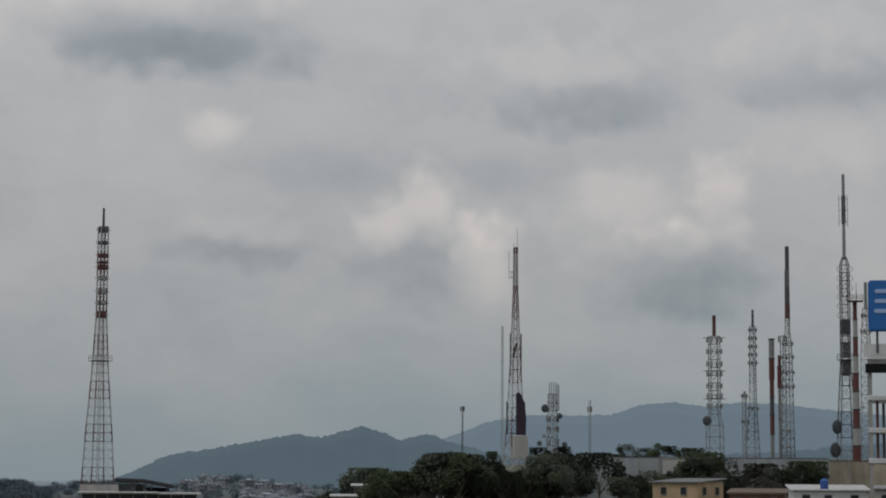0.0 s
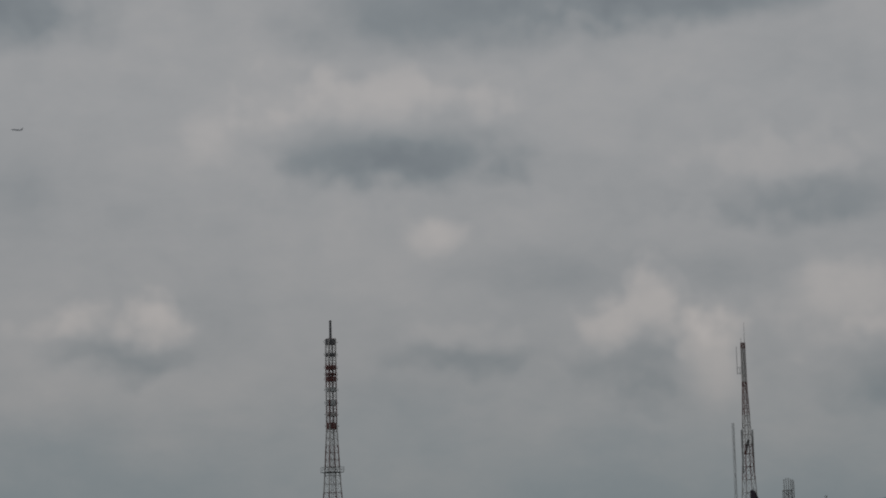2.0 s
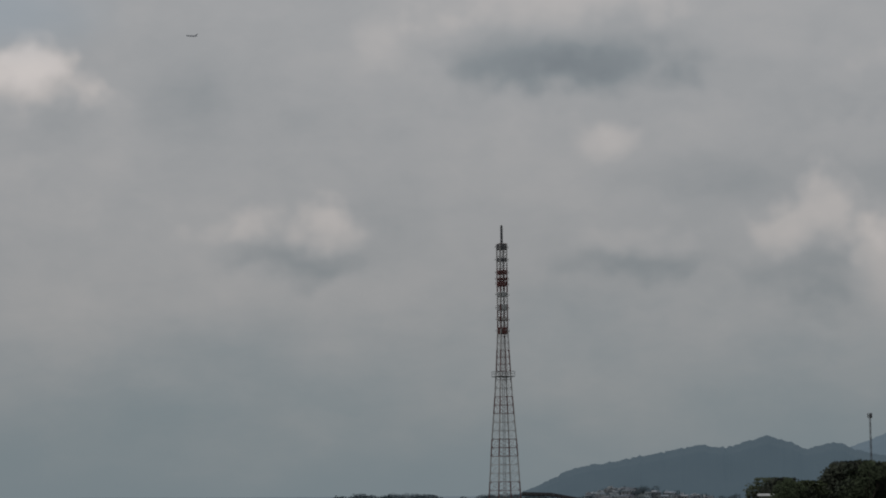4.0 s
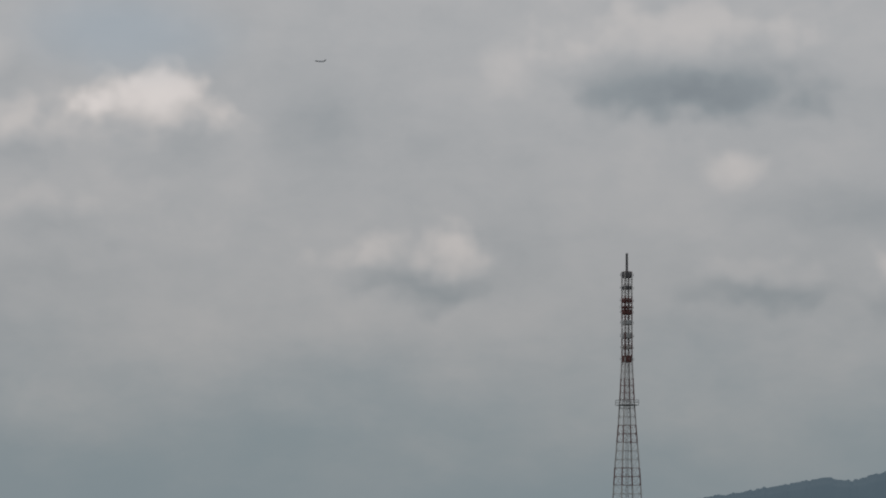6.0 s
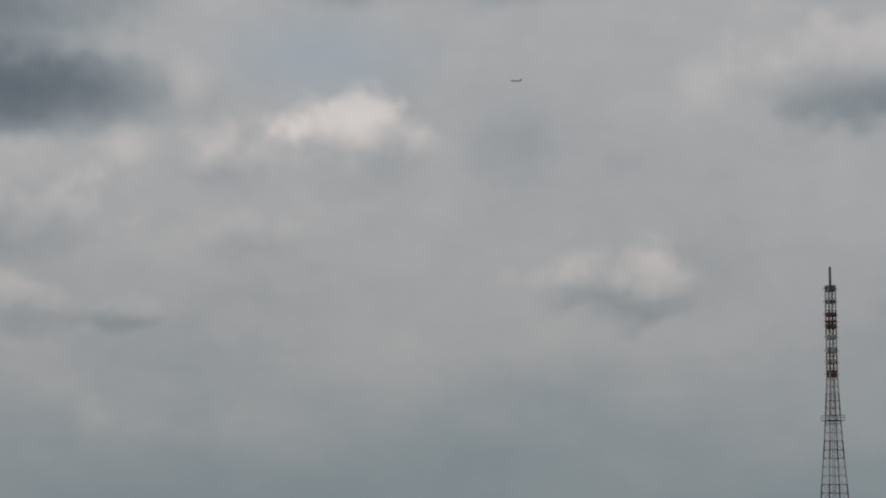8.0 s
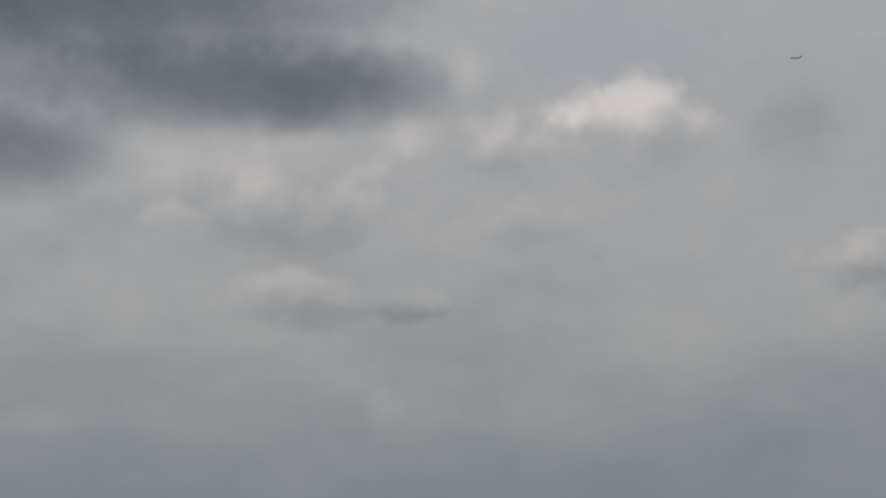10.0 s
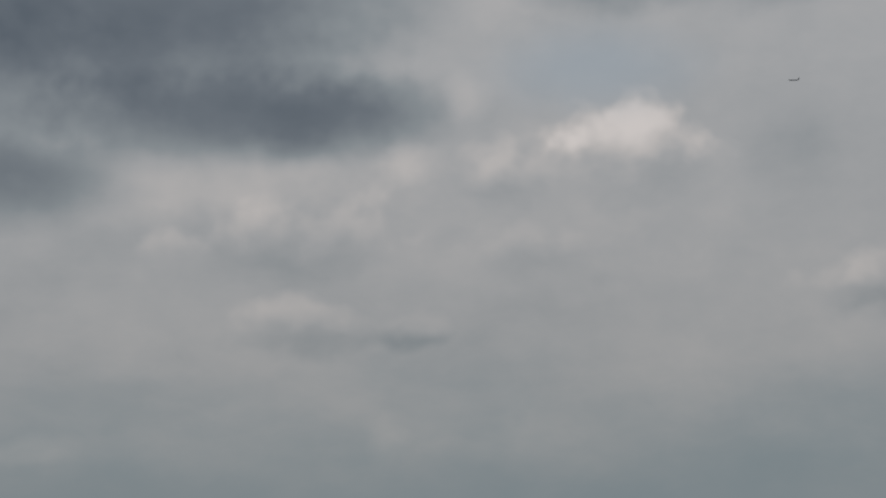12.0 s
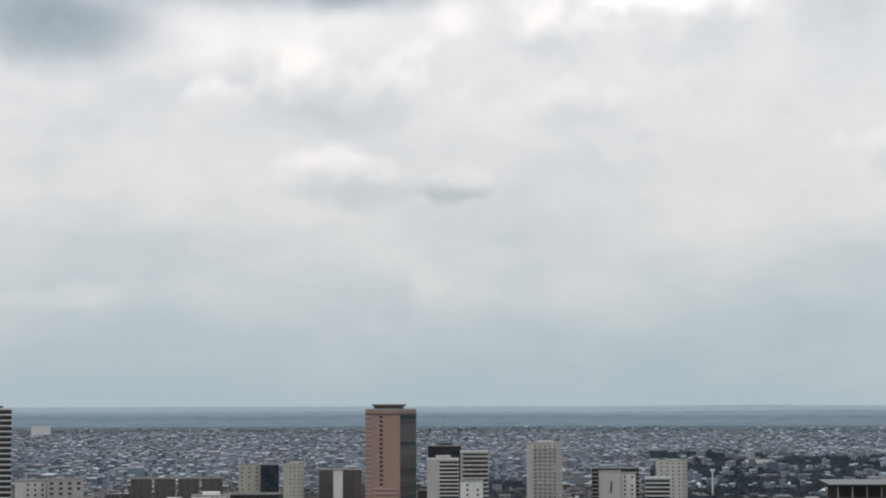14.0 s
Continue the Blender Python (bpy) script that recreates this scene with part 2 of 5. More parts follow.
# plain belts emit more painted haze the farther off they stand
M_PLAIN_FAR = material("hazed_farthest_plain", (0.03, 0.035, 0.04), 1.0, 0.2, 0.006, glow=(0.122, 0.152, 0.178))
M_PLAIN_PALE = material("hazed_plain_woods", (0.03, 0.036, 0.04), 1.0, 0.3, 0.007, glow=(0.082, 0.112, 0.138))
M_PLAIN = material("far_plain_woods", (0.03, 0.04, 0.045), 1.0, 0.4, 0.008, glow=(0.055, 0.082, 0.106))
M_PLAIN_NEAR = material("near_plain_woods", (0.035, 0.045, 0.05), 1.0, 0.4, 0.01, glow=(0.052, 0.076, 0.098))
M_LEAF = material("leaves", (0.063, 0.075, 0.052), 0.9, 0.6, 0.8, random_tint=0.6)
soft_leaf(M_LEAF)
# bluish haze is put into the base colours of these far leaves
M_LEAF_FAR = material("far_leaves_hazed", (0.050, 0.069, 0.085), 0.95, 0.5, 0.02, random_tint=0.15, island=True)
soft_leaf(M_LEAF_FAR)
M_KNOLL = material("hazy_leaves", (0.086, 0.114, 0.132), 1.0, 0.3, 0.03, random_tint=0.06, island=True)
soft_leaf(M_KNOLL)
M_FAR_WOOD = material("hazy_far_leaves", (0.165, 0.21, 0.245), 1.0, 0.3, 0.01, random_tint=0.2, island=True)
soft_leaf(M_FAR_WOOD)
M_BARK = material("bark", (0.12, 0.10, 0.08), 0.95, 0.5, 3.0)
M_STEEL = material("galvanised_steel", (0.275, 0.285, 0.29), 0.6, 0.35, 1.5, metal=0.2)
M_STEEL_PALE = material("pale_zinc", (0.38, 0.40, 0.41), 0.6, 0.3, 1.5)
M_STEEL_DARK = material("dark_steel", (0.09, 0.09, 0.10), 0.6, 0.4, 1.5)
M_RED = material("aviation_red_paint", (0.145, 0.045, 0.040), 0.6, 0.45, 0.8, stain=0.3)
M_RED_OLD = material("faded_red_paint", (0.135, 0.048, 0.045), 0.8, 0.5, 0.8, stain=0.4)
M_WHITE = material("aviation_white_paint", (0.40, 0.39, 0.385), 0.6, 0.35, 0.8, stain=0.3)
M_DISH = material("dish_cover", (0.075, 0.085, 0.095), 0.6, 0.3, 1.0)
M_CONCRETE = material("concrete", (0.40, 0.39, 0.37), 0.9, 0.4, 0.5, stain=0.6)
M_BEIGE = material("beige_render", (0.48, 0.48, 0.45), 0.9, 0.25, 0.4, stain=0.35)
M_WHITEWALL = material("white_render", (0.70, 0.71, 0.71), 0.9, 0.25, 0.4, stain=0.45)
M_PINK = material("terracotta_render", (0.30, 0.202, 0.172), 0.85, 0.2, 0.25, stain=0.2)
M_PINK_LIGHT = material("pale_terracotta_band", (0.37, 0.28, 0.25), 0.85, 0.2, 0.25)
M_BROWN = material("brown_brick_render", (0.118, 0.104, 0.104), 0.9, 0.35, 0.4, stain=0.3)
M_YELLOW = material("ochre_render", (0.53, 0.39, 0.245), 0.9, 0.3, 0.5, stain=0.5)
M_TAN = material("tan_render", (0.33, 0.255, 0.18), 0.9, 0.3, 0.5, stain=0.4)
M_CREAM = material("cream_render", (0.46, 0.45, 0.39), 0.9, 0.3, 0.5, stain=0.4)
M_GREEN = material("faded_green_render", (0.17, 0.215, 0.20), 0.9, 0.3, 0.5, stain=0.4)
M_REDWALL = material("brick_red_render", (0.21, 0.115, 0.10), 0.9, 0.3, 0.5, stain=0.4)
M_GREYBLUE = material("grey_blue_render", (0.36, 0.40, 0.42), 0.9, 0.3, 0.3, stain=0.5)
M_ROOF = material("weathered_sheet_roof", (0.19, 0.202, 0.208), 0.7, 0.5, 0.6, random_tint=0.6)
M_ROOF_WHITE = material("pale_sheet_roof", (0.50, 0.51, 0.51), 0.6, 0.35, 0.6, stain=0.3)
M_ROOF_BROWN = material("rusty_sheet_roof", (0.17, 0.12, 0.10), 0.85, 0.5, 0.6)
M_BLUE_SIGN = material("blue_sign_face", (0.012, 0.135, 0.42), 0.5, 0.12, 0.4)
M_SIGN_WHITE = material("pale_sign_marks", (0.35, 0.48, 0.72), 0.5, 0.1, 0.4)
M_TANK = material("blue_plastic", (0.03, 0.10, 0.36), 0.5, 0.2, 1.0)
M_BLACK = material("black_plastic", (0.02, 0.02, 0.022), 0.95, 0.3, 1.0)
M_BLACK.node_tree.nodes["Principled BSDF"].inputs["Specular IOR Level"].default_value = 0.05
M_BANNER = material("dark_maroon_cloth", (0.05, 0.036, 0.055), 0.9, 0.4, 0.5)
M_GLASS = glass("window_glass", (0.022, 0.026, 0.03), 0.3)
M_GLASS_BLUE = glass("blue_curtain_glass", (0.03, 0.045, 0.06), 0.2)
M_GLASS_SIDE = glass("smoked_glass", (0.070, 0.068, 0.076), 0.35)
M_GLASS_BLACK = glass("black_curtain_glass", (0.022, 0.025, 0.03), 0.25)
M_HOUSE = material("painted_house_walls", (0.27, 0.272, 0.28), 0.9, 0.35, 0.3, random_tint=1.0, stain=0.5)
# walls and roofs of the far houses carry haze as a bluish base colour
M_FAR_HOUSE = material("hazed_far_walls", (0.232, 0.272, 0.322), 0.95, 0.3, 0.1, random_tint=0.8, island=True, skew=1.6)
M_FAR_ROOF = material("hazed_far_roofs", (0.245, 0.283, 0.33), 0.9, 0.3, 0.1, random_tint=1.0, island=True, skew=3.0)
M_NEAR_HOUSE = material("near_house_walls", (0.215, 0.225, 0.24), 0.95, 0.35, 0.3, random_tint=1.3, island=True, stain=0.4, skew=2.2)
M_NEAR_ROOF = material("near_house_roofs", (0.115, 0.118, 0.123), 0.9, 0.4, 0.3, random_tint=1.6, island=True)
M_PLANE = material("aircraft_skin", (0.30, 0.31, 0.33), 0.5, 0.2, 0.2)

# ---- mesh helpers ----


def part(name, bm, mat, parent=None, label=""):
    me = bpy.data.meshes.new(name)
    bm.to_mesh(me)
    bm.free()
    for m in (mat if isinstance(mat, (list, tuple)) else [mat]):
        me.materials.append(m)
    ob = new(name, me)
    if parent is not None:
        ob.parent = parent
    if label:
        ob["label"] = label
    return ob


def share(name, data, parent, m):
    ob = new(name, data)
    ob.parent = parent
    ob.matrix_basis = m
    return ob


def thing(name, m, label, category, group="", kind=""):
    ob = new(name)
    ob.matrix_basis = m
    return tagged(ob, label, category, group, kind)


def box(bm, x0, x1, y0, y1, z0, z1, mat=0):
    vs = [bm.verts.new(p) for p in ((x0, y0, z0), (x1, y0, z0), (x1, y1, z0), (x0, y1, z0), (x0, y0, z1), (x1, y0, z1), (x1, y1, z1), (x0, y1, z1))]
    for q in ((3, 2, 1, 0), (4, 5, 6, 7), (0, 1, 5, 4), (1, 2, 6, 5), (2, 3, 7, 6), (3, 0, 4, 7)):
        bm.faces.new([vs[i] for i in q]).material_index = mat
    return bm


def a_box(*dims):
    return box(bmesh.new(), *dims)


def tube(bm, a, b, r0, r1=None, n=6, mat=0):
    """A closed tapered rod from a to b."""
    a, b = Vector(a), Vector(b)
    r1 = r0 if r1 is None else r1
    q = (b - a).to_track_quat("Z", "Y")
    rings = []
    for c, r in ((a, r0), (b, r1)):
        rings.append([bm.verts.new(c + q @ Vector((r * math.cos(2 * math.pi * i / n), r * math.sin(2 * math.pi * i / n), 0))) for i in range(n)])
    for i in range(n):
        bm.faces.new((rings[0][i], rings[0][(i + 1) % n], rings[1][(i + 1) % n], rings[1][i])).material_index = mat
    bm.faces.new(rings[0][::-1]).material_index = mat
    bm.faces.new(rings[1]).material_index = mat
    return bm


def a_tube(*args, **kw):
    return tube(bmesh.new(), *args, **kw)


def face_to(az, r, z, turn=0.0):
    """A pose at that place whose -Y side faces the viewpoint, turned by so many degrees."""
    return Matrix.Translation(spot(az, r, z)) @ pose(0, 0, 0, 0, 0, -az + turn)


def ease(a, b, x):
    x = min(1.0, max(0.0, (x - a) / (b - a)))
    return x * x * (3 - 2 * x)


# ---- ground: one sheet, a plain with hills ----


def ground_z(az, r):
    z = 38.0 * ease(2000, 5000, r) * 1.25
    z = max(z, 83.2 * math.exp(-(r / 75.0) ** 2))
    # the mast hill
    hill = ease(-15, -10, az) * (1 - ease(40, 70, az)) * ease(170, 330, r) * (1 - ease(750, 1200, r))
    z = max(z, hill * (78.0 + 2.5 * ease(-6, 1, az)))
    # the walled terrace with the masts
    terrace = ease(-1.0, 1.0, az) * (1 - ease(25, 35, az)) * (1 - ease(760, 1000, r)) * ease(411, 417, r)
    z = max(z, terrace * (87.4 + 2.4 * ease(2.1, 3.2, az) + 0.012 * (r - 415)))
    # slope with houses below the viewpoint
    slope = ease(-24, -18, az) * (1 - ease(-6, -2, az)) * ease(130, 210, r) * (1 - ease(250, 430, r))
    z = max(z, slope * 64.0)
    # wooded knolls
    z = max(z, 80.0 * math.exp(-((az + 12.3) / 2.75) ** 6 - ((r - 1250) / 260) ** 2))
    z = max(z, 79.5 * math.exp(-((az + 9.0) / 3.0) ** 4 - ((r - 1650) / 260) ** 2))
    # hillside with far houses
    z = max(z, (60 + 34 * ease(1750, 2350, r) * (1 - 0.45 * ease(-6.2, -3.5, az))) * math.exp(-((az + 1.0) / 8.0) ** 6) * ease(1500, 1800, r) * (1 - ease(2500, 4200, r)))
    return z


def ground_sheet():
    azs = [-180 + 5 * i for i in range(27)] + [-45 + 0.5 * i for i in range(130)] + [20 + 5 * i for i in range(32)]
    rs = [3.0 * 1.055 ** i for i in range(139)]
    rs = sorted([r for r in rs if r < 4880 and not 395 < r < 430] + [396, 404, 411, 413, 415, 417, 423, 430, 4880])
    verts, faces = [(0, 0, 83.2)], []
    for r in rs:
        for az in azs:
            p = spot(az, r)
            wob = 1.2 * noise.noise(Vector((p.x / 60, p.y / 60, 0))) * ease(60, 200, r)
            verts.append((p.x, p.y, ground_z(az, r) + wob))
    n = len(azs)
    for i in range(n):
        faces.append((0, 1 + (i + 1) % n, 1 + i))
    for j in range(len(rs) - 1):
        for i in range(n):
            a, b = 1 + j * n + i, 1 + j * n + (i + 1) % n
            faces.append((a, b, b + n, a + n))
    me = bpy.data.meshes.new("ground")
    me.from_pydata(verts, [], faces)
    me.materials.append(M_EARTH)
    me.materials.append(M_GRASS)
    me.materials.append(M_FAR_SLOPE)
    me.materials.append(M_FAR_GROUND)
    # raised ground farther off gets the haze-tinted colours
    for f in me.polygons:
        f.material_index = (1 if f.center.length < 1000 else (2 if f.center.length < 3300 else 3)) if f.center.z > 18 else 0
    me.update()
    return tagged(new("ground", me), "earth and grass plain rising into low hills", "ground", kind="structure")


ground_sheet()


def ridge(name, crest, r, foot, mat, label, rough, seed, depth=250.0):
    """A long hill whose crest follows (azimuth, elevation) pairs, with a wooded, uneven skyline."""
    a0, a1 = crest[0][0], crest[-1][0]
    steps = int((a1 - a0) / 0.05)
    verts, faces = [], []
    for i in range(steps + 1):
        az = a0 + (a1 - a0) * i / steps
        el = float(np.interp(az, [c[0] for c in crest], [c[1] for c in crest]))
        top = level(el, r) + rough * (noise.noise(Vector((az * 3.0, seed, 0))) + 0.6 * noise.noise(Vector((az * 11.0, seed, 5))) + 0.5 * noise.noise(Vector((az * 29.0, seed, 9))))
        for k in range(9):
            s = k / 8
            p = spot(az, r - depth * (1 - s) + 8 * noise.noise(Vector((az * 2, s * 3, seed))))
            verts.append((p.x, p.y, foot + (top - foot) * s ** 0.85 + rough * 1.5 * noise.noise(Vector((az * 1.3, s * 4, seed + 3))) * s * (1 - s) * 4))
        p = spot(az, r + 60)
        verts.append((p.x, p.y, foot))
    for i in range(steps):
        for k in range(9):
            a = i * 10 + k
            faces.append((a, a + 10, a + 11, a + 1))
    me = bpy.data.meshes.new(name)
    me.from_pydata(verts, [], faces)
    me.materials.append(mat)
    for f in me.polygons:
        f.use_smooth = True
    return tagged(new(name, me), label, "hills", kind="structure")


FRONT_CREST = [(-9.6, -0.3), (-8.33, 0.24), (-7.23, 0.74), (-5.3, 1.05), (-3.95, 1.31), (-3.2, 1.22), (-2.5, 1.46), (-2.1, 1.52), (-1.75, 1.42), (-1.09, 1.18), (-0.41, 1.34), (0.12, 1.16), (1.5, 0.8), (4, 0.7), (9, 0.9), (12, 1.2), (16, 1.4), (30, 1.0)]
BACK_CREST = [(-6, 0.1), (-2, 0.8), (0, 1.19), (1.18, 1.65), (2.23, 1.85), (4.49, 1.86), (5.25, 2.13), (6.15, 2.21), (7.04, 2.09), (7.93, 2.21), (8.82, 2.18), (9.71, 2.06), (10.44, 1.99), (11.72, 1.87), (16, 1.5), (30, 1.0)]
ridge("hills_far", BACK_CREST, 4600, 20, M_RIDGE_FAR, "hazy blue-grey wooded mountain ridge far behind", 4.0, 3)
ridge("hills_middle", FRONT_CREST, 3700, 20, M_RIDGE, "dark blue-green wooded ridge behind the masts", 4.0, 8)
# the plain beyond the city: wooded belts, each emitting paler painted haze with distance
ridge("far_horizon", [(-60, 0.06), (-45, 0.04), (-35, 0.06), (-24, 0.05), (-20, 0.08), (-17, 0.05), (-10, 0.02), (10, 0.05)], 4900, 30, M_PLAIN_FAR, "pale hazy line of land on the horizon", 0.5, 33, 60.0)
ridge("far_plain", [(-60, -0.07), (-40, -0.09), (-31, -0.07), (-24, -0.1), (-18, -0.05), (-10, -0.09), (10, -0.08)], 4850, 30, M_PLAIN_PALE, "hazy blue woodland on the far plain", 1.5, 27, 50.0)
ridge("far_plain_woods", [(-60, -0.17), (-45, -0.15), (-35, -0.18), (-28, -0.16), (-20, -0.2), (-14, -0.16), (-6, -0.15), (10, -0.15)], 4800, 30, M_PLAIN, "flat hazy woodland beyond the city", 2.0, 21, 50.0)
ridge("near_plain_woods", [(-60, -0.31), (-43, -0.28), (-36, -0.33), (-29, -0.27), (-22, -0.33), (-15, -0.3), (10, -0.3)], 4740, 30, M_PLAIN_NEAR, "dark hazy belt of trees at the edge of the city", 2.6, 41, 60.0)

# ---- masts on the hill ----


def width_at(profile, z):
    return float(np.interp(z, [p[0] for p in profile], [p[1] for p in profile]))


def banded_leg(points, radius, mats_at, n=6):
    """One leg through points, cut into coloured bands."""
    bm = bmesh.new()
    rings = [[bm.verts.new(p + Vector((radius * math.cos(2 * math.pi * i / n), radius * math.sin(2 * math.pi * i / n), 0))) for i in range(n)] for p in points]
    for low, high, a, b in zip(rings, rings[1:], points, points[1:]):
        for i in range(n):
            bm.faces.new((low[i], low[(i + 1) % n], high[(i + 1) % n], high[i])).material_index = mats_at((a[2] + b[2]) / 2)
    bm.faces.new(rings[0][::-1])
    bm.faces.new(rings[-1])
    return bm


def lattice_mast(name, az, r, foot, profile, levels, label, leg_r=0.11, brace_r=0.05, legs=4, band=None, turn=20.0, group="masts on the hill", mats=None, cross=True, each=False):
    """A tapering lattice mast: profile gives (height, half width), levels the heights of its rings."""
    top = thing(name, face_to(az, r, foot, turn), label, "radio mast", group)
    mats = mats or [M_RED_OLD, M_WHITE]

    def tint(z):
        return int(z / band) % 2 if band else 0

    def corner(i, z):
        w = width_at(profile, z)
        if legs == 4:
            w /= math.cos(radians(turn)) + math.sin(radians(turn))
            return Vector((w * (1, 1, -1, -1)[i], w * (1, -1, -1, 1)[i], z))
        a = 2 * math.pi * i / 3 + 0.5
        return Vector((1.25 * w * math.cos(a), 1.25 * w * math.sin(a), z))

    for i in range(legs):
        part("leg", banded_leg([corner(i, z) for z in levels], leg_r, tint), mats, top)
    for z in levels:
        bm = bmesh.new()
        for i in range(legs):
            tube(bm, corner(i, z), corner((i + 1) % legs, z), brace_r * 1.7, n=5, mat=tint(z))
        part("ring", bm, mats, top)
    for z0, z1 in zip(levels, levels[1:]):
        rods = []
        for i in range(legs):
            j = (i + 1) % legs
            rods.append((corner(i, z0), corner(j, z1)))
            if cross:
                rods.append((corner(j, z0), corner(i, z1)))
        bm = bmesh.new()
        for a, b in rods:
            tube(bm, a, b, brace_r, n=4, mat=tint((z0 + z1) / 2))
            if each:
                part("brace", bm, mats, top)
                bm = bmesh.new()
        if not each:
            part("brace", bm, mats, top)
    return top


def spread(a, b, step):
    n = max(1, round((b - a) / step))
    return [a + (b - a) * i / n for i in range(n + 1)]


def antenna_ring(parent, z, half, count, mat, height=1.6, width=0.32, out=0.35):
    """Panel aerials standing off a mast, with their brackets."""
    for i in range(count):
        a = 2 * math.pi * (i + 0.25) / count
        d = Vector((math.cos(a), math.sin(a), 0))
        c = d * (half * 1.15 + out)
        bm = bmesh.new()
        box(bm, -width / 2, width / 2, -0.1, 0.1, -height / 2, height / 2)
        bmesh.ops.bevel(bm, geom=bm.edges[:], offset=0.03, segments=1, affect="EDGES")
        tube(bm, (0, 0.1, 0), (0, out + half * 0.4, 0), 0.05, n=4)
        bm.transform(Matrix.Translation(c + Vector((0, 0, z))) @ Matrix.Rotation(a + math.pi / 2, 4, "Z"))
        part("panel_antenna", bm, mat, parent)


def dish(parent, at, radius, yaw, mat, depth=None):
    """A drum dish: bowl, rim and radome, on a bracket."""
    depth = depth or radius * 0.55
    bm = bmesh.new()
    prev = None
    n = 20
    for rad, y in ((radius * 0.25, depth), (radius * 0.75, depth * 0.75), (radius, depth * 0.35), (radius, 0.0), (radius * 0.7, -radius * 0.10), (radius * 0.2, -radius * 0.15)):
        ring = [bm.verts.new((rad * math.cos(2 * math.pi * i / n), y, rad * math.sin(2 * math.pi * i / n))) for i in range(n)]
        if prev:
            for i in range(n):
                bm.faces.new((prev[i], prev[(i + 1) % n], ring[(i + 1) % n], ring[i]))
        else:
            bm.faces.new(ring)
        prev = ring
    bm.faces.new(prev[::-1])
    bmesh.ops.recalc_face_normals(bm, faces=bm.faces[:])
    place = Matrix.Translation(at) @ Matrix.Rotation(radians(yaw), 4, "Z")
    bm.transform(place)
    drum = part("dish", bm, mat, parent, "round microwave dish")
    bm = a_tube((0, depth - 0.02, 0), (0, depth + 0.7, 0), 0.08)
    bm.transform(place)
    part("bracket", bm, M_STEEL, drum)
    return drum


def pole_part(parent, name, x, y, z0, z1, r0, r1, mat, label="", n=10):
    return part(name, a_tube((x, y, z0), (x, y, z1), r0, r1, n), mat, parent, label)


def platform(parent, z, half, mat):
    bm = bmesh.new()
    box(bm, -half, half, -half, half, z - 0.08, z + 0.05)
    deck = part("platform", bm, mat, parent)
    bm = bmesh.new()
    for sx in (-half, half):
        for sy in (-half, half):
            tube(bm, (sx, sy, z), (sx, sy, z + 1.1), 0.05, n=4)
    for k in (0.6, 1.1):
        for a, b in (((-half, -half), (half, -half)), ((half, -half), (half, half)), ((half, half), (-half, half)), ((-half, half), (-half, -half))):
            tube(bm, (*a, z + k), (*b, z + k), 0.035, n=4)
    part("railing", bm, mat, deck)
    return deck


# the tall red and white tower that stands by itself
RA = 480
tower = lattice_mast("lattice_tower", -9.1, RA, level(-0.06, RA), [(0, 3.55), (12.5, 2.8), (22, 2.02), (28.5, 1.6), (38, 1.12), (57.3, 1.12)],
                     spread(0, 28.5, 1.9) + spread(28.5, 38, 1.6)[1:] + spread(38, 57.3, 2.75)[1:],
                     "tall red and white steel lattice tower with stacked aerials", 0.15, 0.028, band=4.7, turn=24, each=True)
pole_part(tower, "top_pole", 0, 0, 56.8, 61.5, 0.30, 0.26, M_STEEL_DARK, "grey top aerial")
platform(tower, 27.3, 1.95, M_STEEL_DARK)
for z, tall, mat in ((56.6, 1.3, M_STEEL_DARK), (53.7, 0.8, M_STEEL_DARK), (50.8, 0.9, M_RED_OLD), (49.3, 0.4, M_RED_OLD), (48.2, 1.1, M_RED_OLD), (45.8, 1.0, M_STEEL_PALE), (42.8, 1.2, M_STEEL_PALE),
                     (40.2, 0.7, M_WHITE), (37.6, 1.5, M_RED_OLD)):
    for k in range(4):
        bm = a_box(-0.62, 0.62, -1.02, -0.88, z - tall / 2, z + tall / 2)
        bmesh.ops.bevel(bm, geom=bm.edges[:], offset=0.04, segments=1, affect="EDGES")
        bm.transform(Matrix.Rotation(k * math.pi / 2, 4, "Z"))
        part("panel_antenna", bm, mat, tower)
    for k in range(2):
        bm = bmesh.new()
        tube(bm, (-1.75 * (1 - k), -1.75 * k, z), (1.75 * (1 - k), 1.75 * k, z), 0.045, n=5)
        for e in (-1, 1):
            tube(bm, (e * 1.6 * (1 - k), e * 1.6 * k, z - 0.35), (e * 1.6 * (1 - k), e * 1.6 * k, z + 0.35), 0.035, n=4)
        part("cross_arm", bm, M_STEEL, tower)
bm = bmesh.new()
for k in range(0, 190):
    tube(bm, (-0.25, 0, k * 0.3 + 0.2), (0.25, 0, k * 0.3 + 0.2), 0.02, n=3)
for sx in (-0.25, 0.25):
    tube(bm, (sx, 0, 0), (sx, 0, 57), 0.06, n=4)
part("ladder", bm, M_STEEL, tower)

# mast with the dark banner
RB = 450
zb = level(0.35, RB)
mast = lattice_mast("lattice_mast", 1.96, RB, zb, [(0, 2.55), (11, 1.75), (24, 1.05), (38, 0.5), (47.2, 0.42)], spread(0, 24, 2.6) + spread(24, 38, 1.9)[1:] + spread(38, 47.2, 1.2)[1:],
                    "rusty red and white lattice mast with a dark banner", 0.10, 0.04, band=6.5, turn=24, mats=[M_WHITE, M_RED_OLD], each=True)
pole_part(mast, "whip_antenna", 0.4, 0, 47, 51.5, 0.05, 0.03, M_STEEL)
pole_part(mast, "whip_antenna", -0.3, 0.2, 47, 48.3, 0.05, 0.03, M_STEEL)
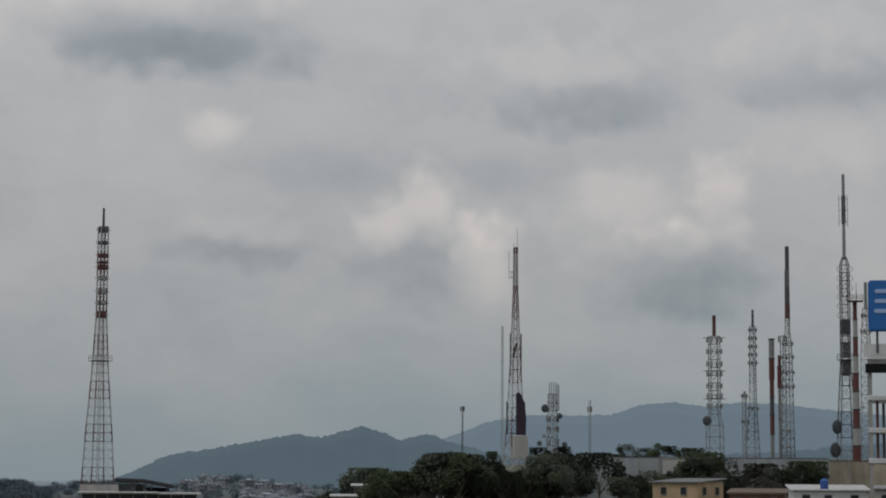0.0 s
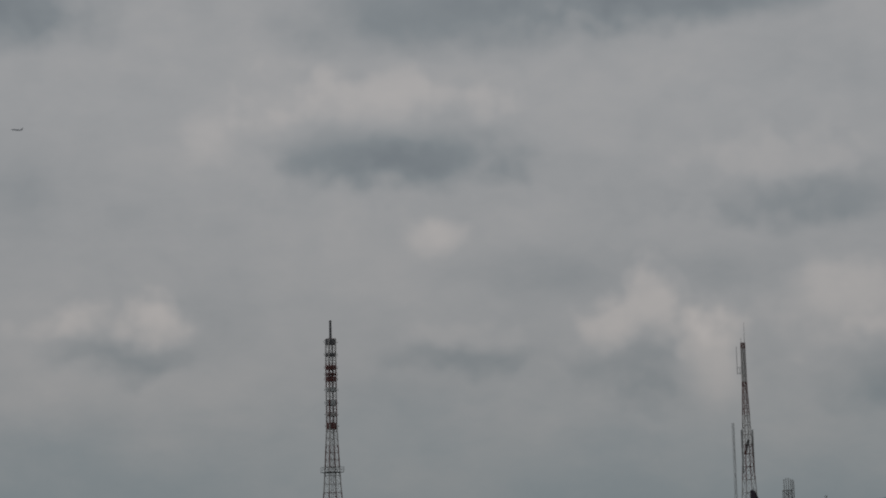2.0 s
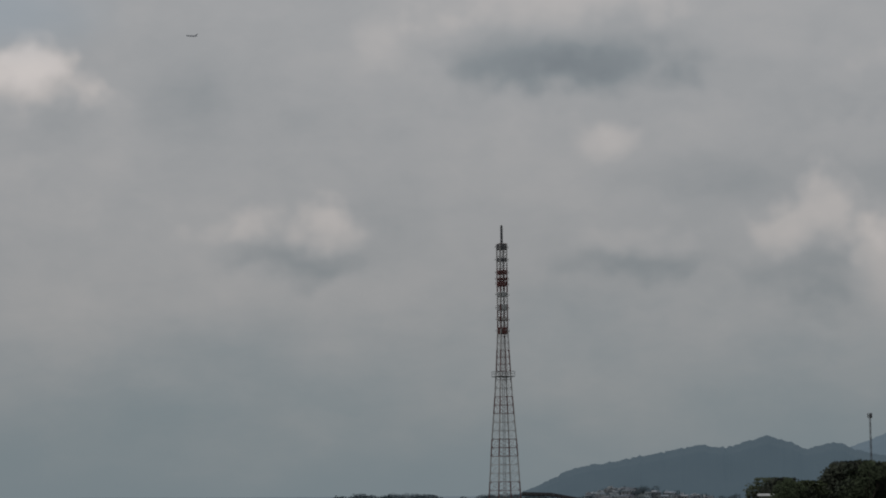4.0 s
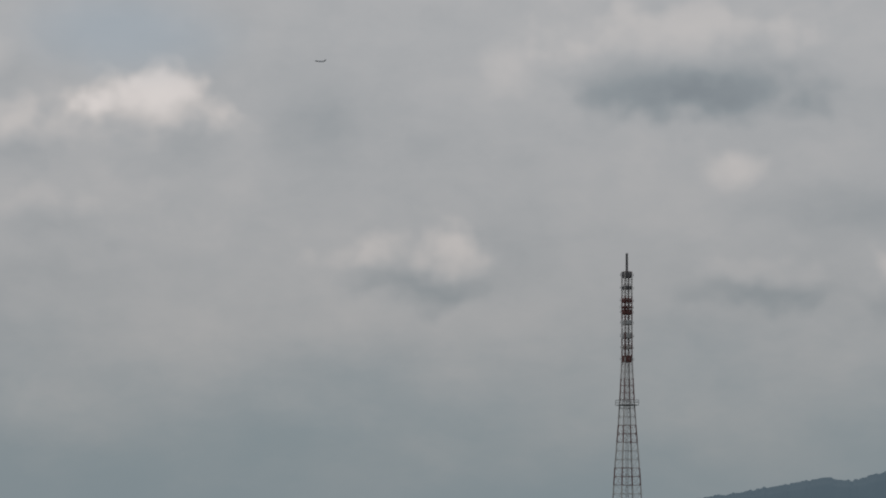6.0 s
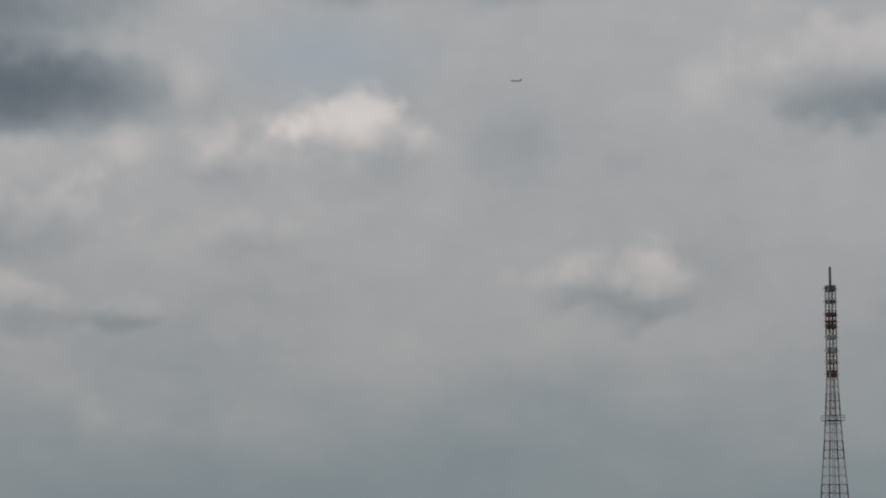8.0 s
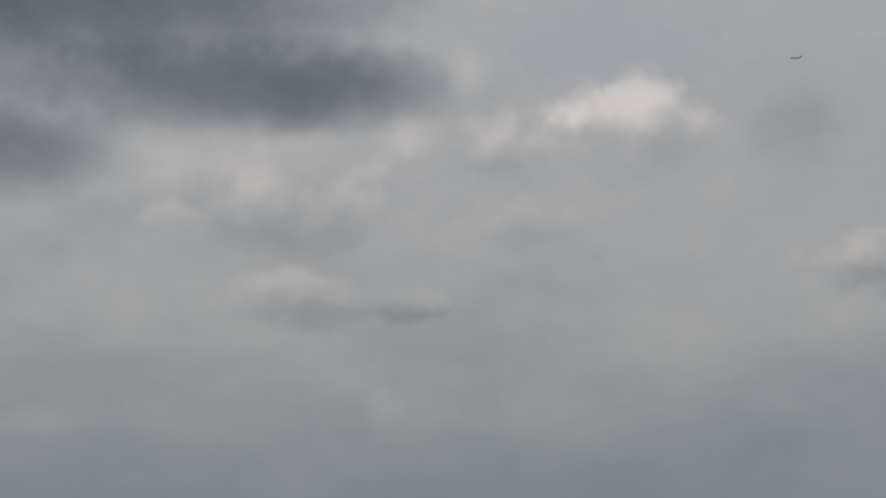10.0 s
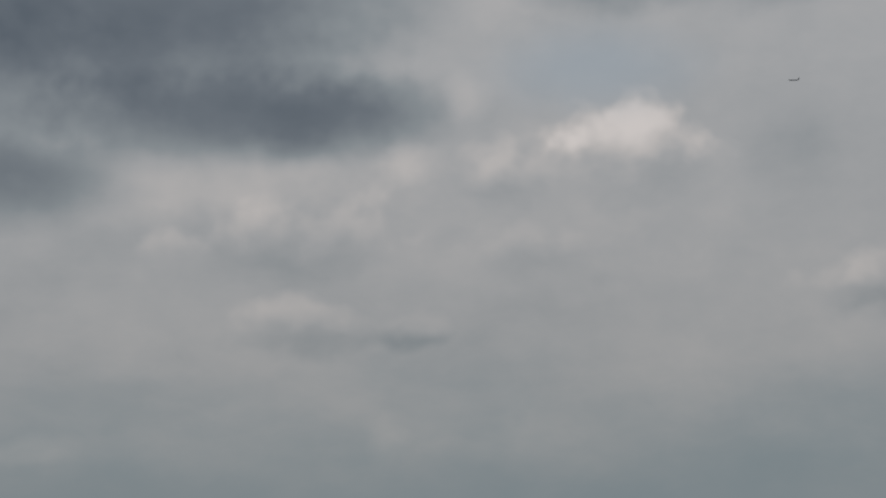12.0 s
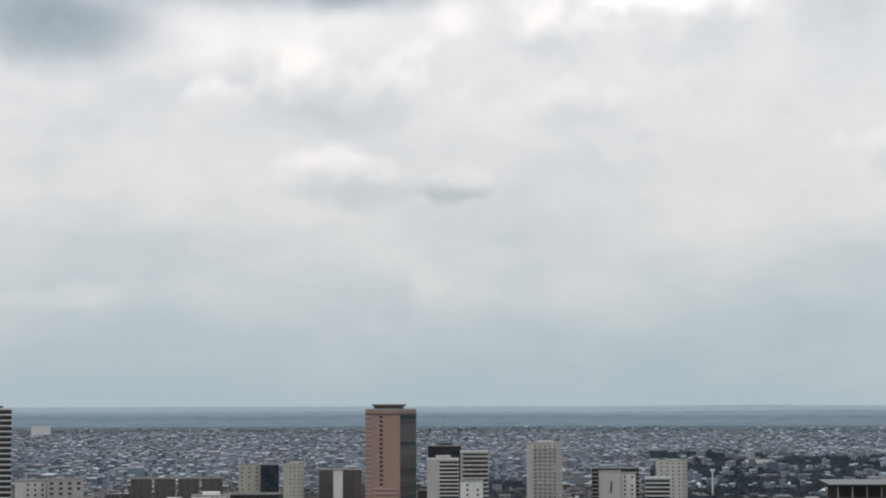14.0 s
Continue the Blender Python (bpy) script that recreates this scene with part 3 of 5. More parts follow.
bm = bmesh.new()
tube(bm, (-1.5, 0, 40.6), (-1.5, 0, 46.4), 0.06, n=6)
tube(bm, (-0.9, 0, 40.6), (-0.9, 0, 42.2), 0.05, n=6)
for z in (40.8, 42.0):
    tube(bm, (-1.55, 0, z), (-0.3, 0, z), 0.05, n=5)
part("dipole_antenna", bm, M_STEEL, mast)
bm = bmesh.new()
outline = [(-0.7, 7.6), (1.5, 7.6), (1.6, 11), (1.25, 14.3), (0.4, 16.1), (-0.25, 16.6), (-0.7, 16.2)]
for y in (-1.9, -2.1):
    bm.faces.new([bm.verts.new((x, y, z)) for x, z in outline])
vs = list(bm.verts)
for i in range(7):
    bm.faces.new((vs[i], vs[(i + 1) % 7], vs[7 + (i + 1) % 7], vs[7 + i]))
bmesh.ops.recalc_face_normals(bm, faces=bm.faces[:])
part("banner", bm, M_BANNER, mast, "dark maroon cloth banner")
bm = a_box(-1.3, 2.0, -2.3, -0.3, 2.6, 7.5)
bmesh.ops.bevel(bm, geom=bm.edges[:], offset=0.08, segments=1, affect="EDGES")
part("equipment_cabin", bm, M_BEIGE, mast, "beige equipment cabin inside the mast")
bm = bmesh.new()
for sx in (-2.55, 2.55):
    tube(bm, (sx, -2.6, 0), (-sx * 0.1, -2.6, 3.2), 0.14, n=5)
part("base_strut", bm, M_WHITE, mast)
bm = bmesh.new()
tube(bm, (-0.5, 0, 24), (0.3, 0, 27.0), 0.28, n=8)
part("antenna_box", bm, M_STEEL_DARK, mast)
for x in (-2.0, 2.0):
    bm = bmesh.new()
    box(bm, x * 0.62 - 0.1, x * 0.62 + 0.1, -0.3, 0.0, 20, 29)
    part("panel_antenna", bm, M_STEEL, mast)
    bm = bmesh.new()
    box(bm, x - 0.12, x + 0.12, -0.4, -0.1, 8, 14.5)
    part("panel_antenna", bm, M_STEEL_DARK, mast)


def thin_mast(az, r, el0, el1, half, label, mat, head=0.0, legs=3, step=2.2):
    z0 = ground_z(az, r) - 0.6
    h = level(el1, r) - z0
    m = lattice_mast("guyed_mast", az, r, z0, [(0, half * 1.15), (h, half)], spread(0, h, step), label, 0.042, 0.025, legs, None, 10, mats=[mat, mat])
    if head:
        antenna_ring(m, h - 0.6, half, 3, mat, 1.4, 0.4, head)
    return m


thin_mast(1.61, 600, 0.9, 4.22, 0.28, "thin pale grey guyed mast", M_STEEL_PALE)
thin_mast(0.55, 650, 0.6, 2.07, 0.22, "thin grey mast with a small aerial head", M_STEEL_DARK, 0.35)
tm = thin_mast(3.95, 700, 0.6, 2.25, 0.35, "thin grey mast with small aerials", M_STEEL)
antenna_ring(tm, 17, 0.35, 3, M_STEEL, 1.8, 0.5, 0.3)

# three-legged mast with dishes
R = 520
m = lattice_mast("dish_mast", 2.96, R, level(0.6, R), [(0, 1.15), (19, 1.0)], spread(0, 16.5, 2.1), "grey lattice mast carrying several dishes", 0.10, 0.05, 3, None, 5, mats=[M_STEEL, M_STEEL])
for x, y in ((-0.8, 0), (-0.35, -0.5), (0.3, 0.6), (0.75, -0.1), (1.1, -0.3), (1.5, 0.2)):
    pole_part(m, "top_pole", x, y, 12.5, 19.6 - 0.5 * abs(x), 0.12, 0.10, M_STEEL)
for z in (2.0, 5.0, 8.0, 10.5):
    antenna_ring(m, z, 1.05, 4, M_STEEL, 1.5, 0.4, 0.35)
dish(m, (-1.9, -0.8, 13.0), 1.0, 25, M_DISH)
dish(m, (-3.3, -0.9, 4.6), 0.6, -20, M_DISH)
dish(m, (-4.2, -0.6, 2.2), 0.55, 10, M_DISH)
dish(m, (2.8, -0.6, 4.3), 0.7, -30, M_DISH)
dish(m, (-2.2, -0.8, 6.4), 0.5, 20, M_WHITE)
dish(m, (0.3, -1.3, 2.8), 0.6, 0, M_DISH)
dish(m, (1.6, -0.8, 11.2), 0.7, -15, M_DISH)
bm = bmesh.new()
for x, z in ((-3.9, 4.0), (3.2, 4.0), (-3.9, 2.0), (-2.4, 6.0)):
    tube(bm, (0, -0.3, z), (x, -0.2, z), 0.06, n=5)
part("cross_arm", bm, M_STEEL, m)

# mast wrapped in panel aerials, red cylinder on top
R = 430
m = lattice_mast("broadcast_mast", 7.26, R, level(0.7, R), [(0, 1.8), (8.5, 1.7), (9.0, 1.15), (24.5, 1.15)], spread(0, 9, 2.2) + spread(9, 24.5, 1.5)[1:],
                 "pale lattice broadcast mast crowded with panel aerials", 0.085, 0.03, 4, None, 15, mats=[M_STEEL, M_STEEL])
pole_part(m, "red_cylinder", 0, 0, 24.5, 28.7, 0.36, 0.36, M_RED, "red cylindrical aerial", 14)
for z in (23.8, 21.5, 19.0, 17.0, 14.6, 12.6, 10.6):
    antenna_ring(m, z, 1.15, 8, M_STEEL_PALE, 1.0, 0.38, 0.25)
for z in (24.2, 17.6, 12.0):
    bm = bmesh.new()
    for k in range(6):
        a = math.pi * k / 6
        tube(bm, (-2.3 * math.cos(a), -2.3 * math.sin(a), z), (2.3 * math.cos(a), 2.3 * math.sin(a), z), 0.045, n=4)
    part("cross_arm", bm, M_STEEL, m)
dish(m, (-1.9, -1.4, 7.6), 0.95, 8, M_STEEL_DARK)


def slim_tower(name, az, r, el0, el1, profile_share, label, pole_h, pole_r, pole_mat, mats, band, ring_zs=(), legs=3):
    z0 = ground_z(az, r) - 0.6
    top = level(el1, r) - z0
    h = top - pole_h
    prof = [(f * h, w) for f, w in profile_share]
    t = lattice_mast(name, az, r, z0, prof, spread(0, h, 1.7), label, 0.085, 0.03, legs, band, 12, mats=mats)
    pole_part(t, "top_pole", 0, 0, h - 0.3, top, pole_r, pole_r * 0.9, pole_mat, "", 12)
    for f in ring_zs:
        antenna_ring(t, f * h, width_at(prof, f * h), 5, M_STEEL, 0.8, 0.26, 0.2)
        bm = bmesh.new()
        for k in range(3):
            a = math.pi * k / 3
            d = width_at(prof, f * h) + 0.6
            tube(bm, (-d * math.cos(a), -d * math.sin(a), f * h), (d * math.cos(a), d * math.sin(a), f * h), 0.04, n=4)
        part("cross_arm", bm, M_STEEL_DARK, t)
    return t


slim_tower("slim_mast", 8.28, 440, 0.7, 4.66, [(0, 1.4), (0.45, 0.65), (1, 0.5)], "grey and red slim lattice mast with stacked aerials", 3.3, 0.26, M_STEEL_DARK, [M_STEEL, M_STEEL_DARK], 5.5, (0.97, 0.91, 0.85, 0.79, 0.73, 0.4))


def cylinder_mast(az, r, el0, el1, bands, label, rad):
    """A tubular mast in coloured lengths; bands: (share of the height, material, relative radius)."""
    z0 = level(el0, r)
    h = level(el1, r) - z0
    t = thing("tubular_mast", face_to(az, r, z0), label, "radio mast", "masts on the hill")
    f0 = 0.0
    for share_of, mat, rel in bands:
        section = pole_part(t, "tube_section", 0, 0, f0 * h, (f0 + share_of) * h, rad * rel, rad * rel, mat, "", 14)
        bm = bmesh.new()
        tube(bm, (0, 0, (f0 + share_of) * h - 0.12), (0, 0, (f0 + share_of) * h + 0.12), rad * rel * 1.18, n=14)
        part("flange", bm, M_STEEL_DARK, section)
        f0 += share_of
    return t


cylinder_mast(8.77, 435, 0.65, 3.88, [(0.22, M_STEEL, 0.7), (0.16, M_RED, 0.8), (0.14, M_STEEL_DARK, 0.8), (0.15, M_RED, 0.8), (0.17, M_RED, 1.0), (0.16, M_STEEL, 1.0)], "red and grey tubular mast", 0.56)
cylinder_mast(8.97, 440, 0.65, 3.43, [(0.4, M_STEEL, 0.6), (0.3, M_STEEL, 0.7), (0.2, M_RED, 1.0), (0.1, M_RED, 0.7)], "grey tubular mast with a red top section", 0.45)
grey = thin_mast(9.07, 450, 0.65, 3.96, 0.62, "pale grey lattice mast with white dishes", M_STEEL, 0.2, 4, 1.6)
for z, x in ((1.6, -0.9), (3.6, 0.9), (5.2, -0.8), (6.8, 0.8)):
    dish(grey, (x, -0.9, z), 0.4, 0, M_WHITE)
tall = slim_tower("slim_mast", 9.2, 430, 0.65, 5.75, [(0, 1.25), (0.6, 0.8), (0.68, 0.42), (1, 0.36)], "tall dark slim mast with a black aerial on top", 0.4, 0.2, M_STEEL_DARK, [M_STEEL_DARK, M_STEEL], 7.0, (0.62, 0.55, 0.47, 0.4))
ht = level(5.75, 430) - level(0.65, 430)
pole_part(tall, "top_pole", 0, 0, ht - 6.5, ht + 4.9, 0.42, 0.42, M_STEEL_DARK, "dark thick top aerial", 12)
pole_part(tall, "collar", 0, 0, ht - 9.5, ht - 6.5, 0.5, 0.5, M_RED, "", 12)
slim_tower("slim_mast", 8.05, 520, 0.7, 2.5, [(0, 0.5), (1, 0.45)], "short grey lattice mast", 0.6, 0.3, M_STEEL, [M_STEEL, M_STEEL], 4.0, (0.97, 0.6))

# the tallest mast
R = 420
z0 = level(0.6, R)
big = lattice_mast("tall_mast", 10.7, R, z0, [(0, 1.95), (10, 1.55), (20, 0.98), (38.5, 0.88), (40.0, 0.4)], spread(0, 20, 2.5) + spread(20, 40, 1.55)[1:],
                   "tallest grey and dark lattice mast with a long slender top", 0.11, 0.036, 4, 4.6, 15, mats=[M_STEEL, M_STEEL_DARK])
pole_part(big, "top_pole", 0, 0, 39.5, 48.2, 0.34, 0.30, M_STEEL, "", 12)
pole_part(big, "top_pole", 0, 0, 46.5, 52.0, 0.42, 0.42, M_STEEL_DARK, "dark aerial section", 12)
pole_part(big, "top_pole", 0, 0, 52.0, 56.2, 0.30, 0.30, M_STEEL, "", 12)
for i in range(3):
    a = 2 * math.pi * i / 3 + 0.4
    bm = bmesh.new()
    tube(bm, (0.95 * math.cos(a), 0.95 * math.sin(a), 46.0), (0.95 * math.cos(a), 0.95 * math.sin(a), 52.2), 0.06, n=5)
    for z in (47, 49.2, 51.4):
        tube(bm, (0, 0, z), (0.95 * math.cos(a), 0.95 * math.sin(a), z), 0.04, n=4)
    part("dipole_antenna", bm, M_STEEL, big)
for z in (37.6, 35.8, 34.0, 32.2, 30.4, 28.6):
    for s in (-1, 1):
        bm = bmesh.new()
        pts = [Vector((s * (0.85 + 0.75 * math.sin(math.pi * k / 8)), -0.3, z - 0.75 + 1.5 * k / 8)) for k in range(9)]
        for a, b in zip(pts, pts[1:]):
            tube(bm, a, b, 0.05, n=4)
        part("loop_antenna", bm, M_STEEL, big)
for z in (26.5, 22.0, 18.5):
    bm = a_box(-0.75, 0.75, -0.75, 0.75, z - 1.6, z + 1.4)
    part("antenna_screen", bm, M_STEEL_DARK if z != 26.5 else M_DISH, big)
dish(big, (-2.2, -1.6, 7.0), 1.35, 35, M_DISH, 0.6)
dish(big, (-2.6, -1.6, 2.6), 1.45, 35, M_DISH, 0.6)
platform(big, 20, 1.3, M_STEEL_DARK)

stripe = []
for k in range(9):
    stripe.append((1 / 9, M_RED if k % 2 == 0 else M_WHITE, 1.25 - 0.075 * k))
tub = cylinder_mast(10.96, 415, 0.6, 4.85, stripe, "red and white banded tubular mast with a top platform", 0.6)
ht = level(4.85, 415) - level(0.6, 415)
platform(tub, ht + 0.1, 1.5, M_RED)
pole_part(tub, "whip_antenna", 0.3, 0, ht, ht + 3.8, 0.10, 0.04, M_STEEL)
dish(tub, (1.1, -0.8, ht * 0.35), 0.4, -20, M_WHITE)
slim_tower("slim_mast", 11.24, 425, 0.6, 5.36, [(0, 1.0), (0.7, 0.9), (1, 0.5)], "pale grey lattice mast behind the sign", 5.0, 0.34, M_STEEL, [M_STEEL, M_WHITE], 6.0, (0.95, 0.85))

# ---- the building with the blue sign, beside the masts ----
R = 215
zs = 72.0
sign_house = thing("frame_building", face_to(11.26, R, zs, 0), "open white concrete frame building with a blue rooftop sign", "building")


def rel(el):
    return level(el, R) - zs


W_SIGN = 9.0
for el in (3.42, 2.35, 1.5, 0.7):
    bm = a_box(0, W_SIGN, 0, 8, rel(el) - 0.35, rel(el) + 0.15)
    bmesh.ops.bevel(bm, geom=bm.edges[:], offset=0.05, segments=1, affect="EDGES")
    part("floor_slab", bm, M_WHITEWALL, sign_house)
for x in (0.25, 3.2, 6.2, 8.75):
    for y in (0.3, 7.7):
        part("column", a_box(x - 0.18, x + 0.18, y - 0.18, y + 0.18, 0, rel(3.42) - 0.36), M_CONCRETE, sign_house)
part("top_beam", a_box(-0.2, W_SIGN, -0.1, 0.4, rel(2.98), rel(3.22)), M_BLACK, sign_house, "dark strip window")
part("parapet", a_box(-0.3, W_SIGN, 0, 0.2, rel(3.46), rel(3.74)), M_WHITEWALL, sign_house)
for k, x in enumerate((0.9, 1.5, 2.2)):
    pole_part(sign_house, "pipe", x, 2.0, rel(0.7), rel(2.3 - 0.1 * k), 0.14, 0.14, M_RED if k == 0 else M_STEEL_DARK)
bm = a_box(0.15, 9.0, -0.5, 0.3, rel(4.06), rel(5.4))
bmesh.ops.bevel(bm, geom=bm.edges[:], offset=0.16, segments=2, affect="EDGES")
sg = part("sign_panel", bm, M_BLUE_SIGN, sign_house, "blue illuminated sign box")
for k, el in enumerate((5.12, 4.86, 4.6)):
    bm = bmesh.new()
    box(bm, 0.75 - 0.05 * k, 3.0, -0.56, -0.5, rel(el) - 0.22, rel(el) + 0.16)
    bmesh.ops.bevel(bm, geom=[e for e in bm.edges if abs(e.verts[0].co.y - e.verts[1].co.y) > 0.01], offset=0.15, segments=3, affect="EDGES")
    part("sign_mark", bm, M_SIGN_WHITE, sg)
pole_part(sign_house, "sign_post", 1.0, 0, rel(3.5), rel(4.1), 0.12, 0.12, M_STEEL_DARK)
pole_part(sign_house, "sign_post", 5.0, 0, rel(3.5), rel(4.1), 0.12, 0.12, M_STEEL_DARK)

# ---- walls and houses on the mast hill ----


def wall_run(name, az0, az1, r, z0, top0, top1, mat, label, pieces, cap=None):
    """A free-standing wall in straight lengths with pilasters and a cap."""
    w = tagged(new(name), label, "wall", kind="structure")
    a, b = spot(az0, r), spot(az1, r)
    d = (b - a) / pieces
    ang = math.atan2(d.y, d.x)
    for i in range(pieces):
        p = a + d * i
        h = top0 + (top1 - top0) * (i + 0.5) / pieces
        m = Matrix.Translation((p.x, p.y, 0)) @ Matrix.Rotation(ang, 4, "Z")
        bm = a_box(0.14, d.length - 0.14, -0.12, 0.12, z0, h)
        bm.transform(m)
        part("wall_panel", bm, mat, w)
        bm = a_box(-0.13, 0.13, -0.2, 0.2, z0, h + 0.06)
        bm.transform(m)
        part("pilaster", bm, M_CONCRETE, w)
        if cap:
            bm = a_box(-0.1, d.length - 0.2, -0.17, 0.17, h + 0.005, h + 0.16)
            bm.transform(m @ Matrix.Translation((0.18, 0, 0)))
            part("wall_cap", bm, cap, w)
    return w


wall_run("wall_east", 3.06, 10.2, 412, 78, level(0.74, 412), level(0.72, 412), M_GREYBLUE, "long pale grey-blue rendered retaining wall", 13, M_STEEL_DARK)
M_STAINED = material("rust_stained_render", (0.40, 0.35, 0.27), 0.95, 0.4, 0.8, stain=1.1)
wall_run("wall_side", 10.22, 14.5, 404, 78, level(0.66, 404), level(0.66, 404), M_STAINED, "old beige wall with rust-coloured stains", 8, M_STEEL_DARK)
blk = thing("small_block", face_to(6.15, 405, 78), "plain beige flat-roofed outbuilding", "building")
part("wall", a_box(-1.9, 1.9, 0, 5, 0, level(0.72, 405) - 78), M_BEIGE, blk)
part("roof", a_box(-2.0, 2.0, -0.1, 5.1, level(0.72, 405) - 77.995, level(0.72, 405) - 77.8), M_CONCRETE, blk)


def window_unit(w, h, mat=None):
    """A recess-deep window: dark pane inside a thin frame and sill, as shared meshes."""
    bm = bmesh.new()
    box(bm, -w / 2, w / 2, -0.03, 0.02, -h / 2, h / 2, 0)
    t = 0.07
    box(bm, -w / 2 - t, -w / 2, -0.08, 0.02, -h / 2 - t, h / 2 + t, 1)
    box(bm, w / 2, w / 2 + t, -0.08, 0.02, -h / 2 - t, h / 2 + t, 1)
    box(bm, -w / 2, w / 2, -0.08, 0.02, h / 2, h / 2 + t, 1)
    box(bm, -w / 2, w / 2, -0.14, 0.02, -h / 2 - t, -h / 2, 1)
    me = bpy.data.meshes.new("window")
    bm.to_mesh(me)
    bm.free()
    me.materials.append(mat or M_GLASS)
    me.materials.append(M_CONCRETE)
    return me


WIN_SMALL = window_unit(1.1, 1.2)
WIN_WIDE = window_unit(1.9, 1.3)
WIN_TALL = window_unit(1.0, 2.0)
WIN_BROAD = window_unit(2.5, 1.5)
WIN_PALE = window_unit(1.1, 1.0, M_GLASS_SIDE)


def sheet_roof(w, d, z, drop, over=0.5, ribs=0.35, thick=0.06):
    """A mono-pitch roof: one ribbed sheet with thickness, lower at the front by drop."""
    bm = bmesh.new()
    n = max(4, int((w + 2 * over) / ribs)) * 2
    rows = []
    for y, zz in ((-over, z - drop / 2), (d + over, z + drop / 2)):
        for dz in (0.0, -0.10):
            rows.append([bm.verts.new((-w / 2 - over + (w + 2 * over) * i / n, y, zz + dz + (thick if i % 2 and dz == 0.0 else 0.0))) for i in range(n + 1)])
    front, under_front, back, under_back = rows
    for i in range(n):
        bm.faces.new((front[i], front[i + 1], back[i + 1], back[i]))
        bm.faces.new((under_back[i], under_back[i + 1], under_front[i + 1], under_front[i]))
        bm.faces.new((under_front[i], under_front[i + 1], front[i + 1], front[i]))
        bm.faces.new((back[i], back[i + 1], under_back[i + 1], under_back[i]))
    for i in (0, n):
        bm.faces.new((front[i], back[i], under_back[i], under_front[i]))
    bmesh.ops.recalc_face_normals(bm, faces=bm.faces[:])
    return bm


def small_house(az0, az1, el_top, r, wall_mat, roof_mat, label, storeys=2, depth=9.0, turn=0.0, drop=-0.8, cols=3, win=None, terrace=False, foot=None, over=0.5):
    az = (az0 + az1) / 2
    w = r * radians(az1 - az0)
    foot = ground_z(az, r) - 1.0 if foot is None else foot
    top = level(el_top, r) - foot
    h = thing("house", face_to(az, r, foot, turn), label, "house", "hillside houses")
    body = top - (2.7 if terrace else 0.25)
    part("wall", a_box(-w / 2, w / 2, 0, depth, 0, body), wall_mat, h)
    part("roof", sheet_roof(w, depth, top, drop, over), roof_mat, h)
    if terrace:
        part("floor_slab", a_box(-w / 2 - 0.3, w / 2 + 0.3, -0.3, depth, body + 0.002, body + 0.2), M_CONCRETE, h)
        part("back_wall", a_box(-w / 2, w / 2, depth - 0.2, depth, body + 0.2, top - 0.3), M_BROWN, h)
        for k in range(5):
            x = -w / 2 + 0.2 + (w - 0.4) * k / 4
            part("post", a_box(x - 0.09, x + 0.09, 0.1, 0.28, body + 0.2, top - 0.45), M_CONCRETE, h)
        part("railing", a_box(-w / 2, w / 2, 0.0, 0.1, body + 0.2, body + 0.95), wall_mat, h)
    else:
        part("gable", a_box(-w / 2 + 0.01, w / 2 - 0.01, 0.02, depth - 0.02, body, top - abs(drop) / 2 - 0.02), wall_mat, h)
    for s in range(storeys):
        z = body - 1.5 - 3.0 * s
        if z < 1:
            break
        part("floor_band", a_box(-w / 2 - 0.06, w / 2 + 0.06, -0.12, -0.002, z + 1.15, z + 1.35), M_CONCRETE, h)
        for c in range(cols):
            x = -w / 2 + w * (c + 0.5 + 0.12 * math.sin(c * 5 + s)) / cols
            share("window", win or WIN_SMALL, h, Matrix.Translation((x, -0.02, z)))
            share("window", win or WIN_SMALL, h, Matrix.Translation((w / 2 + 0.02, depth * (c + 0.5) / cols, z)) @ Matrix.Rotation(math.pi / 2, 4, "Z"))
    return h


small_house(5.5, 6.9, 0.15, 352, M_YELLOW, M_ROOF, "ochre house with a grey sheet roof among trees", 2, 8, -32, 0.6, 2)
small_house(9.3, 11.25, -0.02, 330, M_WHITEWALL, M_ROOF_WHITE, "white house under a pale metal roof", 1, 9, 6, 0.8, 3)
small_house(7.62, 9.05, -0.12, 340, M_REDWALL, M_ROOF_BROWN, "low brick house with a rusty sheet roof", 1, 9, -4, 0.7, 3)
small_house(11.4, 13.0, 0.0, 320, M_BEIGE, M_ROOF, "beige house with a grey sheet roof", 1, 9, 0, 0.5, 3)
small_house(-2.35, -1.75, -0.02, 385, M_BROWN, M_ROOF_WHITE, "shed with a white sheet roof among trees", 1, 5, 0, 0.35, 2)
small_house(-1.05, -0.15, 0.24, 395, M_BROWN, M_ROOF_WHITE, "low building with a white roof among trees", 1, 5, 0, 0.3, 2)
small_house(-2.9, -2.3, -0.30, 360, M_CREAM, M_ROOF_WHITE, "small cream hut with a white roof", 1, 5, 0, 0.3, 2)

tank = thing("water_tank", Matrix.Translation(spot(10.1, 331, level(0.0, 331))), "round blue plastic water tank on a roof", "water tank")
bm = bmesh.new()
for z0, z1, r0, r1 in ((-0.6, 0.9, 0.62, 0.62), (0.9, 1.15, 0.62, 0.35), (1.15, 1.3, 0.2, 0.2)):
    tube(bm, (0, 0, z0), (0, 0, z1), r0, r1, 16)
part("tank_body", bm, M_TANK, tank)

# the house that carries the tall tower
R = 474
zf = 76.0
h = thing("tower_house", face_to(-8.0, R, zf), "concrete house with broad flat canopy under the tower", "house")
top = level(-0.24, R) - zf
part("wall", a_box(-12.5, 12.5, 0, 14, 0, top - 0.35), M_CONCRETE, h)
bm = a_box(-13.3, 4.0, -1.6, 14.5, top - 0.345, top + 0.02)
bmesh.ops.bevel(bm, geom=bm.edges[:], offset=0.05, segments=1, affect="EDGES")
